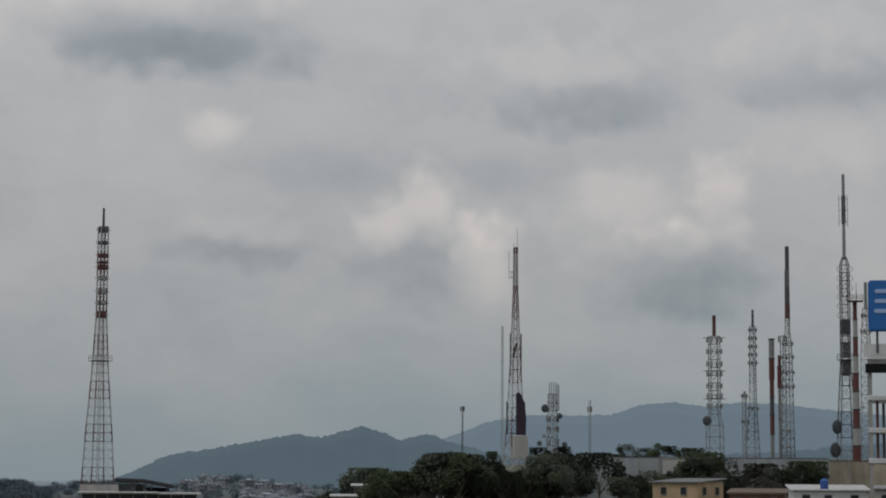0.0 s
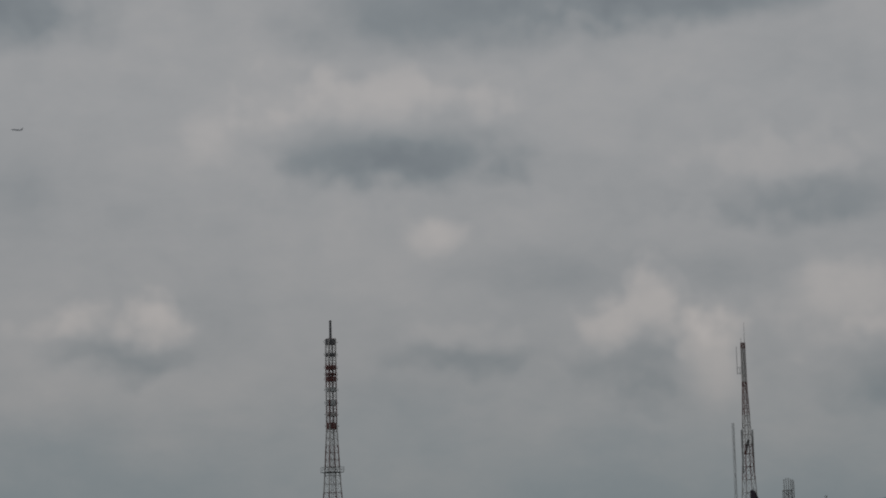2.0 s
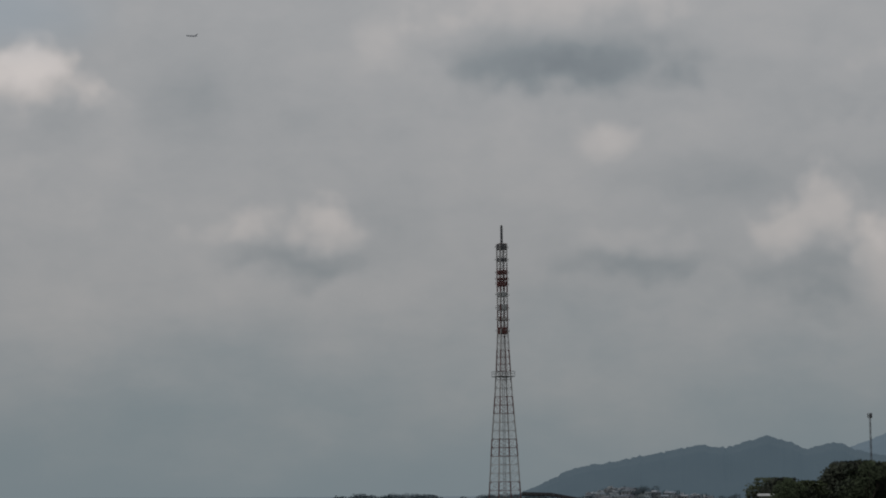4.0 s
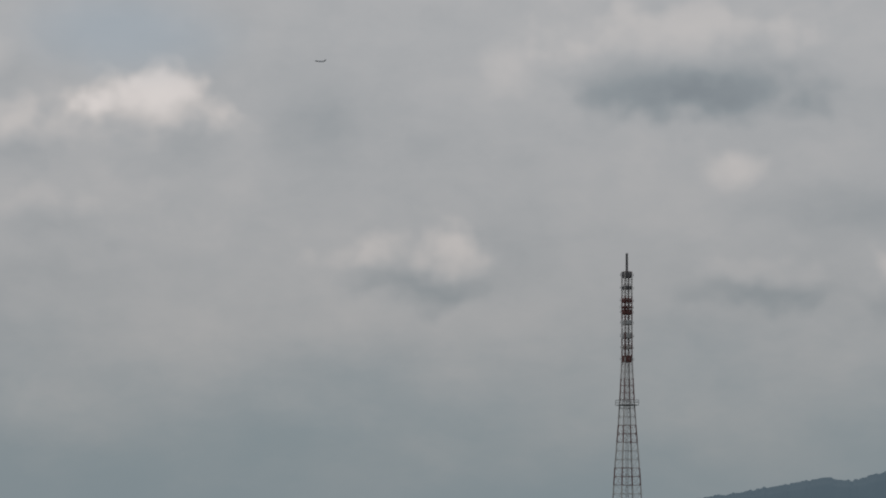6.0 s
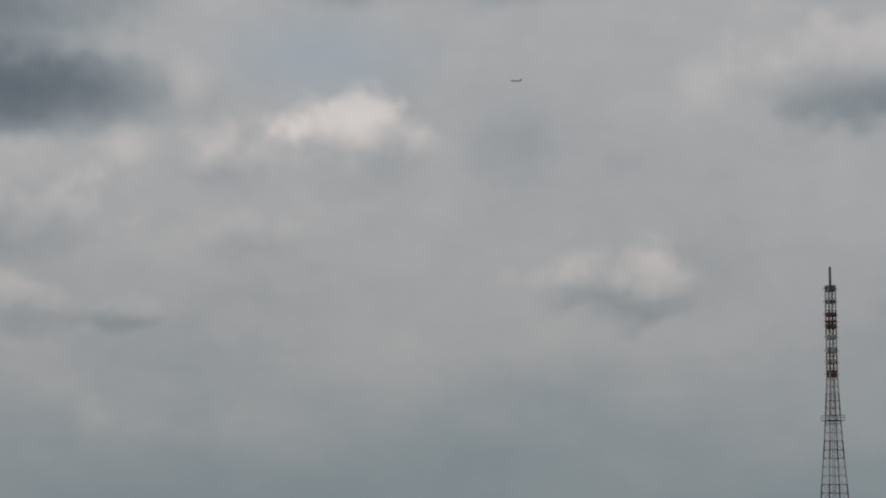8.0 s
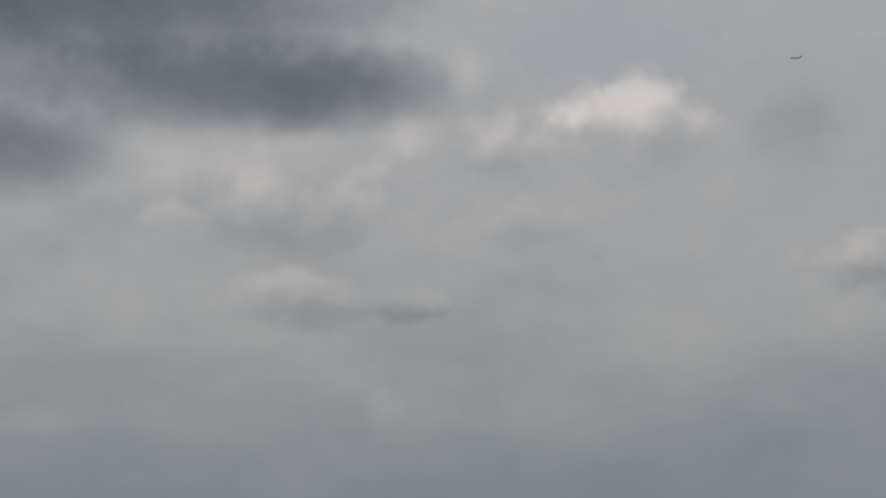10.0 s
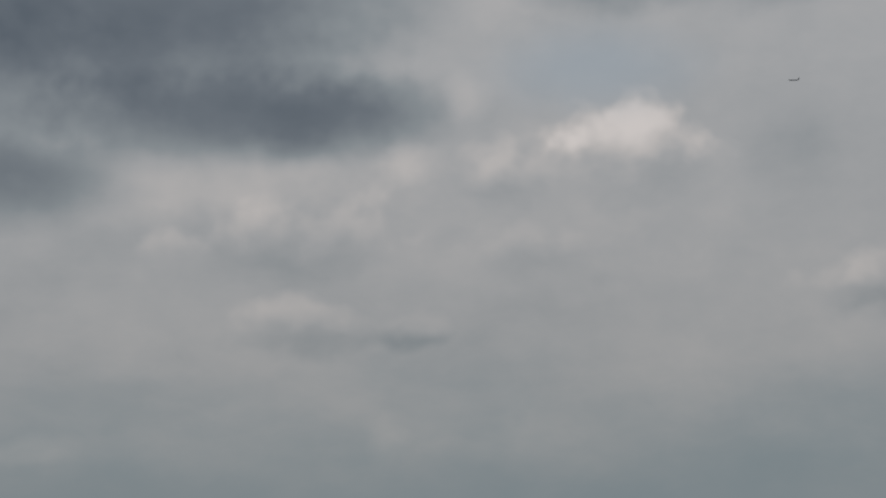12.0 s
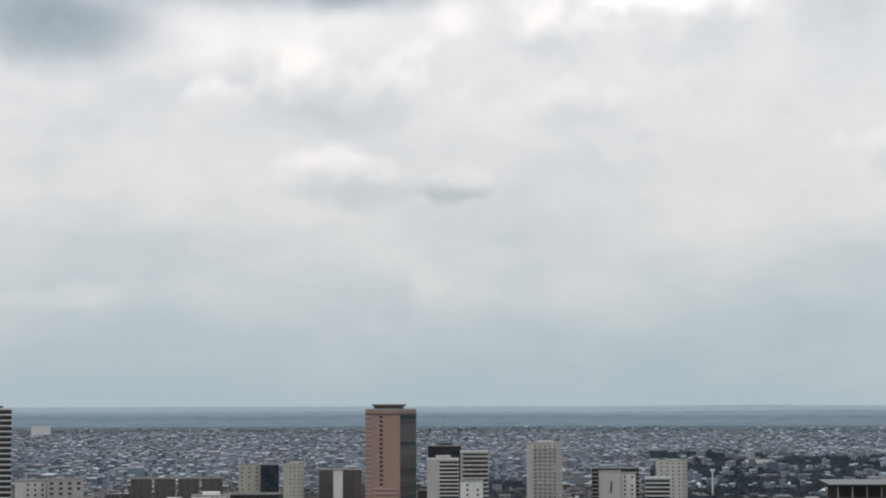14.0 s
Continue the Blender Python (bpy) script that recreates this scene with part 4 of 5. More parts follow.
part("roof_slab", bm, M_WHITEWALL, h)
bm = a_box(4.004, 13.4, -1.2, 14.2, top - 0.50, top - 0.14)
part("roof_slab", bm, M_WHITEWALL, h)
part("tower_footing", a_box(-13.0, -4.6, 1.6, 12, top + 0.022, level(-0.06, 480) - zf + 0.05), M_CONCRETE, h)
for x, half, rise, tilt in ((-2.3, 3.2, 2.15, 2.0), (4.1, 3.4, 1.45, 10.5)):
    bm = a_box(-half, half, -0.5, 7.0, -0.1, 0.12)
    bmesh.ops.bevel(bm, geom=bm.edges[:], offset=0.06, segments=1, affect="EDGES")
    bm.transform(Matrix.Translation((x, 3, top + rise)) @ Matrix.Rotation(radians(tilt), 4, "Y") @ Matrix.Rotation(radians(5), 4, "X"))
    part("dark_roof", bm, M_BLACK, h, "dark tilted sheet roof")
for x, zt in ((-4.2, 2.5), (-1.0, 2.45), (1.6, 2.2)):
    part("vent", a_box(x - 0.3, x + 0.3, 5.0, 5.6, top + zt - 0.3, top + zt + 0.35), M_STEEL_DARK, h)
for x, zt in ((-4.6, 1.9), (-1.5, 1.8), (2.6, 1.4), (6.0, 0.75)):
    part("post", a_box(x - 0.12, x + 0.12, 3.2, 3.5, top + 0.03, top + zt), M_STEEL_DARK, h)
part("parapet", a_box(-4.5, 1.5, 6, 6.2, top + 0.03, top + 1.6), M_GREYBLUE, h)
# added black panel that stands in for the shade under the dark roof
part("back_wall", a_box(1.504, 6.5, 6, 6.2, top + 0.03, top + 0.9), M_BLACK, h)
for i in range(9):
    share("window", WIN_BROAD, h, Matrix.Translation((-11 + 2.75 * i, -0.02, top - 1.4)))
tank = thing("water_tank", Matrix.Translation(spot(-8.0, 476, zf + top + 0.02)), "round black plastic water tank on a roof", "water tank")
bm = bmesh.new()
for z0, z1, r0, r1 in ((0, 1.3, 0.75, 0.75), (1.3, 1.6, 0.75, 0.4), (1.6, 1.75, 0.22, 0.22)):
    tube(bm, (0, 0, z0), (0, 0, z1), r0, r1, 16)
part("tank_body", bm, M_BLACK, tank)

# ---- houses on the slope below ----
small_house(-17.95, -16.35, -1.98, 268, M_GREEN, M_ROOF, "faded green house with a grey roof over an open terrace", 2, 9, 8, 0.25, 3, None, True, None, 0.9)
small_house(-16.28, -14.6, -1.95, 262, M_YELLOW, M_ROOF, "ochre three-storey house with dark windows", 3, 9, -6, 0.2, 3, WIN_WIDE)
small_house(-16.98, -16.12, -2.6, 243, M_REDWALL, M_ROOF_BROWN, "brick-red house under a rusty roof", 2, 8, 5, 0.25, 3)
small_house(-19.6, -18.4, -2.84, 250, M_YELLOW, M_ROOF, "yellow house with a grey sheet roof", 1, 8, 10, 0.25, 2, None, True)
small_house(-18.35, -17.1, -3.0, 236, M_CREAM, M_ROOF, "cream house with a grey sheet canopy", 1, 8, -5, 0.25, 3, None, True)
small_house(-15.9, -14.2, -2.85, 238, M_CREAM, M_ROOF, "cream house with a grey sheet roof", 2, 8, 3, 0.25, 3)
small_house(-21.2, -19.9, -3.2, 262, M_GREYBLUE, M_ROOF, "grey-blue house with a grey sheet roof", 1, 8, 3, 0.25, 3)
for az, r, el in ((-18.94, 240, -2.33), (-19.96, 245, -2.75)):
    zf = ground_z(az, r) - 0.5
    p = thing("utility_pole", face_to(az, r, zf), "grey concrete utility pole with a cross-arm", "utility pole", "poles on the slope")
    hh = level(el, r) - zf
    part("pole", a_tube((0, 0, 0), (0, 0, hh), 0.12, 0.08, 10), M_STEEL_DARK, p)
    part("cross_arm", a_box(-0.7, 0.7, -0.06, 0.06, hh - 0.7, hh - 0.55), M_STEEL_DARK, p)

# ---- trees ----


def tree_prototype(name, height, spread_r, seed, label):
    rnd = random.Random(seed)
    t = thing(name, Matrix(), label, "tree", "trees on the mast hill")
    bm = bmesh.new()
    tips = []
    trunk_h = height * 0.45
    tube(bm, (0, 0, -1.5), (0.1, 0, trunk_h), 0.05 * height * 0.5, 0.028 * height * 0.5, 8)
    for i in range(9):
        a = rnd.uniform(0, 2 * math.pi)
        base = Vector((0.1, 0, trunk_h * rnd.uniform(0.55, 1.0)))
        tip = Vector((math.cos(a), math.sin(a), 0)) * spread_r * rnd.uniform(0.3, 0.85) + Vector((0, 0, height * rnd.uniform(0.45, 0.92)))
        tube(bm, base, tip, 0.012 * height, 0.004 * height, 5)
        tips.append(tip)
    tips.append(Vector((0, 0, height * 0.9)))
    part("trunk", bm, M_BARK, t)
    verts, faces = [], []
    for tip in tips:
        cr = spread_r * rnd.uniform(0.32, 0.5)
        for k in range(150):
            d = Vector((rnd.gauss(0, 1), rnd.gauss(0, 1), rnd.gauss(0, 0.75)))
            d = d.normalized() * cr * rnd.uniform(0.35, 1.05) ** 0.6
            c = tip + d
            c.z = min(c.z, height * rnd.uniform(0.97, 1.0))
            u = Vector((rnd.gauss(0, 1), rnd.gauss(0, 1), rnd.gauss(0, 0.6))).normalized()
            v = u.orthogonal().normalized()
            s = rnd.uniform(0.16, 0.34)
            i = len(verts)
            verts += [c + u * s, c + v * s * 0.6, c - u * s, c - v * s * 0.6]
            faces.append((i, i + 1, i + 2, i + 3))
    me = bpy.data.meshes.new("crown")
    me.from_pydata(verts, [], faces)
    me.materials.append(M_LEAF)
    c = new("crown", me)
    c.parent = t
    return t


TREES = [tree_prototype("tree", 8, 3.6, 1, "dark green broad-leaved tree on the hill"), tree_prototype("tree", 9, 3.2, 2, "dark green broad-leaved tree on the hill"),
         tree_prototype("tree", 7, 3.8, 3, "dark olive spreading tree on the hill"), tree_prototype("tree", 10, 4.2, 4, "tall dark green tree on the hill")]
HEIGHTS = (8, 9, 7, 10)
SKYLINE = [(-3.6, -0.4), (-2.9, -0.15), (-2.4, -0.05), (-2.25, 0.36), (-2.1, 0.42), (-1.2, 0.45), (-0.7, 0.6), (-0.3, 0.84), (0.5, 0.86), (1.0, 0.72), (1.45, 0.45), (2.4, 0.32), (2.65, 0.85), (3.3, 0.83), (4.2, 0.86), (4.6, 0.45), (6.3, 0.42), (6.6, 0.75), (7.05, 0.9), (7.4, 0.7), (7.7, 0.2), (8.3, 0.5), (8.7, 0.62), (9.1, 0.3), (9.6, 0.66), (10.1, 0.6), (10.4, 0.0), (12, -0.1)]
rnd = random.Random(11)
plots = []
for az, r in ((4.2, 396), (7.0, 392), (6.75, 398), (7.3, 396), (8.62, 394), (9.6, 396), (9.75, 398), (0.3, 430), (-0.2, 425), (0.8, 440), (2.75, 436), (-2.05, 405), (3.3, 404)):
    plots.append((az, r, 0.0))
for i in range(185):
    az = rnd.uniform(-3.6, 3.1)
    plots.append((az, rnd.uniform(345, 408), abs(rnd.gauss(0.03, 0.22))))
for i in range(9):
    plots.append((rnd.uniform(3.1, 5.3), rnd.uniform(380, 404), rnd.uniform(0.15, 0.5)))
for i in range(26):
    plots.append((rnd.uniform(4.4, 10.0), rnd.uniform(378, 406), rnd.uniform(0.0, 0.35)))
for az, r, less in plots:
    if any(abs(az - a) < w and r < rr for a, w, rr in ((6.2, 1.0, 372), (-2.05, 0.4, 392), (-0.6, 0.5, 402), (-2.6, 0.35, 368))):
        continue
    g = ground_z(az, r)
    el = float(np.interp(az, [k[0] for k in SKYLINE], [k[1] for k in SKYLINE])) - less
    want = level(el, r) - g
    if want < 2.2:
        continue
    k = rnd.randrange(4)
    s = want / HEIGHTS[k]
    wide = min(1.1, max(0.55, s * rnd.uniform(0.75, 1.1)))
    copy_thing(TREES[k], Matrix.LocRotScale(spot(az, r, g), Euler((0, 0, rnd.uniform(0, 6.28))), Vector((wide, wide, s))))
for az, r, el in ((4.75, 450, 1.02), (5.0, 452, 1.1), (5.35, 455, 1.0), (5.75, 450, 1.12), (6.0, 455, 1.05), (6.5, 452, 1.0), (6.9, 450, 1.0), (2.6, 470, 1.0), (3.2, 480, 1.02), (1.4, 470, 0.9)):
    g = ground_z(az, r)
    copy_thing(TREES[round(az * 7) % 4], Matrix.LocRotScale(spot(az, r, min(g, level(el, r) - 0.6 * HEIGHTS[round(az * 7) % 4])), Euler((0, 0, az * 9)), Vector((0.6, 0.6, 0.6))))
for t, (az, r) in zip(TREES, ((1.0, 392), (-0.2, 396), (-1.6, 392), (0.1, 398))):
    t.matrix_basis = Matrix.Translation(spot(az, r, ground_z(az, r)))


def foliage(name, spots, label, size, quads, mat, seed):
    """Many far crowns as loose leaf clumps: one object."""
    rnd = random.Random(seed)
    verts, faces = [], []
    for x, y, z, rad, hgt in spots:
        for k in range(quads):
            d = Vector((rnd.gauss(0, 1), rnd.gauss(0, 1), rnd.gauss(0, 1))).normalized()
            q = rnd.uniform(0.5, 1.0)
            c = Vector((x + d.x * rad * q, y + d.y * rad * q, z + hgt * 0.55 + d.z * hgt * 0.45 * q))
            u = (Vector((rnd.gauss(0, 1), rnd.gauss(0, 1), rnd.gauss(0, 1)))).normalized()
            v = u.orthogonal().normalized()
            s = size * rnd.uniform(0.6, 1.3)
            i = len(verts)
            verts += [c + u * s, c + v * s * 0.8, c - u * s, c - v * s * 0.8]
            faces.append((i, i + 1, i + 2, i + 3))
    me = bpy.data.meshes.new(name)
    me.from_pydata(verts, [], faces)
    me.materials.append(mat)
    return tagged(new(name, me), label, "woods", kind="stuff")


rnd = random.Random(5)
spots = []
for i in range(640):
    az, r = rnd.uniform(-15.8, -9.8), rnd.uniform(1020, 1330)
    g = ground_z(az, r)
    if g > 15:
        spots.append((*spot(az, r, g).xyz, rnd.uniform(3.5, 6), rnd.uniform(5, 8)))
for i in range(420):
    az, r = rnd.uniform(-12.2, -5.8), rnd.uniform(1430, 1740)
    g = ground_z(az, r)
    if g > 15:
        spots.append((*spot(az, r, g).xyz, rnd.uniform(3.5, 6), rnd.uniform(5, 9)))
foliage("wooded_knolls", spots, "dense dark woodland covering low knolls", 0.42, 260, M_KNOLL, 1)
spots = []
for i in range(520):
    az, r = rnd.uniform(-7.6, 3), rnd.uniform(1760, 2300)
    if -5.4 < az < -3.4 and 1900 < r < 2180 and i % 3:
        continue
    spots.append((*spot(az, r, ground_z(az, r)).xyz, rnd.uniform(4, 7), rnd.uniform(5, 9)))
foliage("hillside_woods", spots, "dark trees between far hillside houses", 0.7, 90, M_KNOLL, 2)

# ---- the city on the plain ----


def city_blocks(name, plots, label, seed, wall_mat, roof_mat):
    """Many small houses: walls, roofs, parapets and dark window strips in one object. plots: x, y, z, width, depth, height, angle, near."""
    rnd = random.Random(seed)
    verts, faces, mats = [], [], []

    def add(cx, cy, ca, sa, x0, x1, y0, y1, z0, z1, mat, tilt=0.0):
        i = len(verts)
        for z in (z0, z1):
            for x, y in ((x0, y0), (x1, y0), (x1, y1), (x0, y1)):
                verts.append((cx + x * ca - y * sa, cy + x * sa + y * ca, z + (tilt if y == y1 and z == z1 else 0.0)))
        for q in ((4, 5, 6, 7), (0, 1, 5, 4), (1, 2, 6, 5), (2, 3, 7, 6), (3, 0, 4, 7)):
            faces.append(tuple(i + k for k in q))
            mats.append(mat)

    for x, y, z, w, d, h, ang, near in plots:
        ca, sa = math.cos(ang), math.sin(ang)
        add(x, y, ca, sa, -w / 2, w / 2, -d / 2, d / 2, z - 1, z + h, 0)
        flat_top = rnd.random() < 0.35
        o = 0.0 if flat_top else 0.4
        add(x, y, ca, sa, -w / 2 - o, w / 2 + o, -d / 2 - o, d / 2 + o, z + h + 0.01, z + h + 0.3, 1, 0 if flat_top else rnd.uniform(0.3, 1.4))
        if near:
            floors = max(1, int(h / 3))
            for f in range(floors):
                zz = z + h - 1.0 - 3.0 * f
                n = max(2, int(w / 3.2))
                for k in range(n):
                    if rnd.random() < 0.85:
                        xx = -w / 2 + w * (k + 0.5) / n
                        add(x, y, ca, sa, xx - 0.65, xx + 0.65, -d / 2 - 0.05, -d / 2 + 0.1, zz - 1.2, zz, 2)
                n = max(2, int(d / 3.6))
                for k in range(n):
                    if rnd.random() < 0.8:
                        yy = -d / 2 + d * (k + 0.5) / n
                        add(x, y, ca, sa, -w / 2 - 0.05, -w / 2 + 0.1, yy - 0.6, yy + 0.6, zz - 1.2, zz, 2)
            if rnd.random() < 0.5:
                xx, yy = rnd.uniform(-w / 3, w / 3), rnd.uniform(-d / 3, d / 3)
                add(x, y, ca, sa, xx - 1.2, xx + 1.2, yy - 1.2, yy + 1.2, z + h + 0.3, z + h + rnd.uniform(1.5, 3.0), 0)
    me = bpy.data.meshes.new(name)
    me.from_pydata(verts, [], faces)
    for m in (wall_mat, roof_mat, M_GLASS):
        me.materials.append(m)
    me.polygons.foreach_set("material_index", mats)
    return tagged(new(name, me), label, "houses", kind="stuff")


# tall buildings: azimuths of both sides, elevation of the roof, distance
KEEP_CLEAR = []


def block(name, label, az0, az1, el_top, r, wall_mat, style="grid", depth=16.0, turn=0.0, storey=3.0, cols=5, win=None, trim=None, foot=0.0, side_cols=4, bare=0.0, penthouse=0.0, floors=None):
    """A tall building: wall body, parapet, windows or window bands floor by floor, plant room on the roof.
    bare: share of the front, from the left, with no openings."""
    az = (az0 + az1) / 2
    w = r * radians(az1 - az0) / (math.cos(radians(turn)) + 0.0)
    if turn:
        w = (r * radians(az1 - az0) - depth * abs(math.sin(radians(turn)))) / math.cos(radians(turn))
    h = level(el_top, r) - foot
    b = thing(name, face_to(az, r, foot, turn), label, "building", "tall city buildings")
    KEEP_CLEAR.append((az, r, w * 0.5 + depth * 0.4 + 4))
    bm = a_box(-w / 2, w / 2, -depth / 2, depth / 2, 0, h)
    part("wall", bm, wall_mat, b)
    trim = trim or M_CONCRETE
    bm = bmesh.new()
    t = 0.3
    for x0, x1, y0, y1 in ((-w / 2 - 0.1, w / 2 + 0.1, -depth / 2 - 0.1, -depth / 2 + t), (-w / 2 - 0.1, w / 2 + 0.1, depth / 2 - t, depth / 2 + 0.1), (-w / 2 - 0.1, -w / 2 + t, -depth / 2 + t, depth / 2 - t), (w / 2 - t, w / 2 + 0.1, -depth / 2 + t, depth / 2 - t)):
        box(bm, x0, x1, y0, y1, h + 0.005, h + 0.9)
    part("parapet", bm, trim, b)
    if penthouse:
        part("penthouse", a_box(-w * 0.22, w * 0.25, -depth * 0.25, depth * 0.3, h + 0.005, h + penthouse), wall_mat, b)
    lowest = max(2.0, EYE.z - 0.068 * r - foot - 4)
    n = int((h - lowest) / storey)
    n = min(n, floors) if floors else n
    x_from = -w / 2 + w * bare
    pick = random.Random(int(-az * 100))
    for f in range(n):
        z = h - 1.7 - storey * f
        if style == "grid":
            for c in range(cols):
                if pick.random() < 0.12:
                    continue
                share("window", win or WIN_SMALL, b, Matrix.Translation((x_from + (w / 2 - x_from) * (c + 0.5) / cols, -depth / 2 - 0.02, z)))
            for c in range(side_cols):
                y = -depth / 2 + depth * (c + 0.5) / side_cols
                share("window", win or WIN_SMALL, b, Matrix.Translation((w / 2 + 0.02, y, z)) @ Matrix.Rotation(math.pi / 2, 4, "Z"))
                share("window", win or WIN_SMALL, b, Matrix.Translation((-w / 2 - 0.02, y, z)) @ Matrix.Rotation(-math.pi / 2, 4, "Z"))
        elif style == "bands":
            bm = a_box(x_from + 0.3, w / 2 - 0.2, -depth / 2 - 0.04, -depth / 2 + 0.1, z - 0.75, z + 0.75)
            part("window_band", bm, M_GLASS, b)
            bm = a_box(x_from, w / 2 + 0.25, -depth / 2 - 0.9, -depth / 2 - 0.002, z - 1.5, z - 0.78)
            part("balcony", bm, trim, b)
            bm = a_box(w / 2 - 0.1, w / 2 + 0.04, -depth / 2 + 0.4, depth / 2 - 0.4, z - 0.75, z + 0.75)
            part("window_band", bm, M_GLASS, b)
        elif style == "curtain":
            glaze = win and M_GLASS_BLUE or M_GLASS_BLACK
            if f == 0:
                bm = a_box(-(w / 2 - x_from) / cols / 2 + 0.12, (w / 2 - x_from) / cols / 2 - 0.12, -0.05, 0.1, -storey / 2 + 0.14, storey / 2 - 0.14)
                pane = bpy.data.meshes.new("pane")
                bm.to_mesh(pane)
                bm.free()
                pane.materials.append(glaze)
            for c in range(cols):
                share("pane", pane, b, Matrix.Translation((x_from + (w / 2 - x_from) * (c + 0.5) / cols, -depth / 2 - 0.01, z)))
            for sx in (-1, 1):
                bm = a_box(sx * w / 2 - 0.05, sx * w / 2 + 0.05, -depth / 2 + 0.3, depth / 2 - 0.3, z - storey / 2 + 0.14, z + storey / 2 - 0.14)
                part("window_band", bm, glaze, b)
    return b, w, h, depth


# the terracotta tower
b, w, h, d = block("office_tower", "tall terracotta office tower with a dark glass side", -30.39, -29.03, -0.04, 1450, M_PINK, "none", 27, -25, penthouse=0, foot=0)
n = 23
for f in range(n):
    z = h - 4.6 - 3.0 * f
    if z < 3:
        break
    if f < 16:
        share("window", WIN_BROAD, b, Matrix.Translation((-w * 0.04, -d / 2 - 0.02, z)))
    bm = a_box(-w / 2 - 0.25, -w / 2 + w * 0.19, -d / 2 - 0.35, -d / 2 - 0.003, z - 0.9, z - 0.1)
    part("balcony", bm, M_PINK_LIGHT, b)
    bm = a_box(w / 2 - 0.02, w / 2 + 0.10, -d / 2 + 0.8, d / 2 - 0.6, z - 1.35, z + 1.35)
    part("window_band", bm, M_GLASS_SIDE if f % 6 else M_GLASS_BLUE, b)
    bm = a_box(w / 2, w / 2 + 0.16, -d / 2 + 0.4, d / 2 - 0.2, z - 1.62, z - 1.38)
    part("spandrel", bm, M_BROWN, b)
    if f >= 16:
        bm = a_box(-w * 0.25, w / 2 - 1.5, -d / 2 - 0.5, -d / 2 - 0.003, z - 0.6, z + 0.35)
        part("ledge", bm, M_PINK_LIGHT, b)
part("roof_band", a_box(-w / 2 - 0.3, w / 2 + 0.3, -d / 2 - 0.3, d / 2 + 0.3, h - 2.9, h - 2.1), M_BROWN, b, "dark band under the roof")
part("crown", a_box(-w * 0.32, w * 0.22, -d * 0.36, d * 0.30, h + 0.01, h + 2.6), M_BROWN, b)
part("crown_cap", a_box(-w * 0.36, w * 0.27, -d * 0.40, d * 0.34, h + 2.61, h + 3.9), M_BROWN, b)
pole_part(b, "roof_mast", w * 0.1, 0, h + 3.5, h + 4.6, 0.1, 0.05, M_STEEL)

block("glass_building", "black glass office building with a pale roof rim", -28.72, -27.84, -1.0, 1700, M_GLASS_BLACK, "curtain", 18, 0, 3.2, 7, penthouse=2.2, trim=M_CONCRETE)
block("apartment_building", "white apartment building with long balconies and a blank end", -28.75, -27.91, -1.36, 1340, M_BEIGE, "bands", 14, 0, 2.4, 5, bare=0.38, penthouse=2.6, trim=M_WHITEWALL)
block("apartment_building", "cream building with white bands floor by floor", -27.86, -27.12, -1.16, 1500, M_CREAM, "bands", 15, 0, 3.0, 5, trim=M_WHITEWALL, bare=0.08)
block("apartment_building", "plain white block with a dark side", -27.87, -27.26, -1.95, 1240, M_WHITEWALL, "grid", 11, 0, 2.8, 2, bare=0.1)
b, w, h, d = block("apartment_building", "beige high-rise with rows of balconies and a blank end", -26.09, -25.14, -0.95, 1500, M_BEIGE, "grid", 17, -12, 2.7, 5, WIN_PALE, bare=0.2, penthouse=2.4)
for f in range(17):
    part("balcony", a_box(-w / 2 + w * 0.18, w / 2 - 0.5, -d / 2 - 0.8, -d / 2 - 0.15, h - 3.1 - 2.7 * f, h - 2.5 - 2.7 * f), M_BEIGE, b)
block("annex", "brown unfinished block in front of the high-rise", -25.88, -25.3, -2.5, 1410, M_BROWN, "none", 12)
block("glass_building", "dark framed office building with white roof beams", -24.36, -23.11, -1.6, 1620, M_GLASS_BLACK, "bands", 16, 0, 3.0, 6, trim=M_CONCRETE)
b, w, h, d = block("apartment_building", "beige block with a dark oval mark on a blank wall", -24.17, -23.59, -1.7, 1400, M_BEIGE, "none", 13)
bm = bmesh.new()
ring = [bm.verts.new((0.8 + 0.75 * math.cos(a * math.pi / 10) + 0.35 * math.sin(a * math.pi / 10), -d / 2 - 0.06, h - 9.5 + 4.6 * math.sin(a * math.pi / 10))) for a in range(20)]
bm.faces.new(ring)
ext = bmesh.ops.extrude_face_region(bm, geom=bm.faces[:])
bmesh.ops.translate(bm, vec=(0, 0.055, 0), verts=[v for v in ext["geom"] if isinstance(v, bmesh.types.BMVert)])
part("wall_emblem", bm, M_BROWN, b, "dark oval painted emblem")
block("apartment_building", "white block with a window column", -23.58, -23.2, -1.75, 1405, M_WHITEWALL, "grid", 12, 0, 2.8, 2)
block("apartment_building", "grey block with white balcony slabs", -22.95, -22.29, -1.86, 1400, M_GREYBLUE, "bands", 13, 0, 2.7, 4, trim=M_WHITEWALL)
block("apartment_building", "beige high-rise with a dark balcony edge", -22.66, -21.83, -1.4, 1550, M_BEIGE, "grid", 14, -16, 2.7, 4, WIN_PALE, bare=0.1, penthouse=1.2)
block("apartment_building", "small tan block of flats", -24.0, -23.5, -2.52, 1340, M_TAN, "grid", 10, 0, 3.0, 2)
block("apartment_building", "beige block dotted with small dark windows", -38.77, -37.84, -1.85, 1240, M_BEIGE, "grid", 14, 0, 2.9, 4, WIN_WIDE)
block("apartment_building", "white slab with a stepped front", -39.6, -38.8, -1.88, 1250, M_WHITEWALL, "grid", 14, 0, 2.9, 3, bare=0.3)
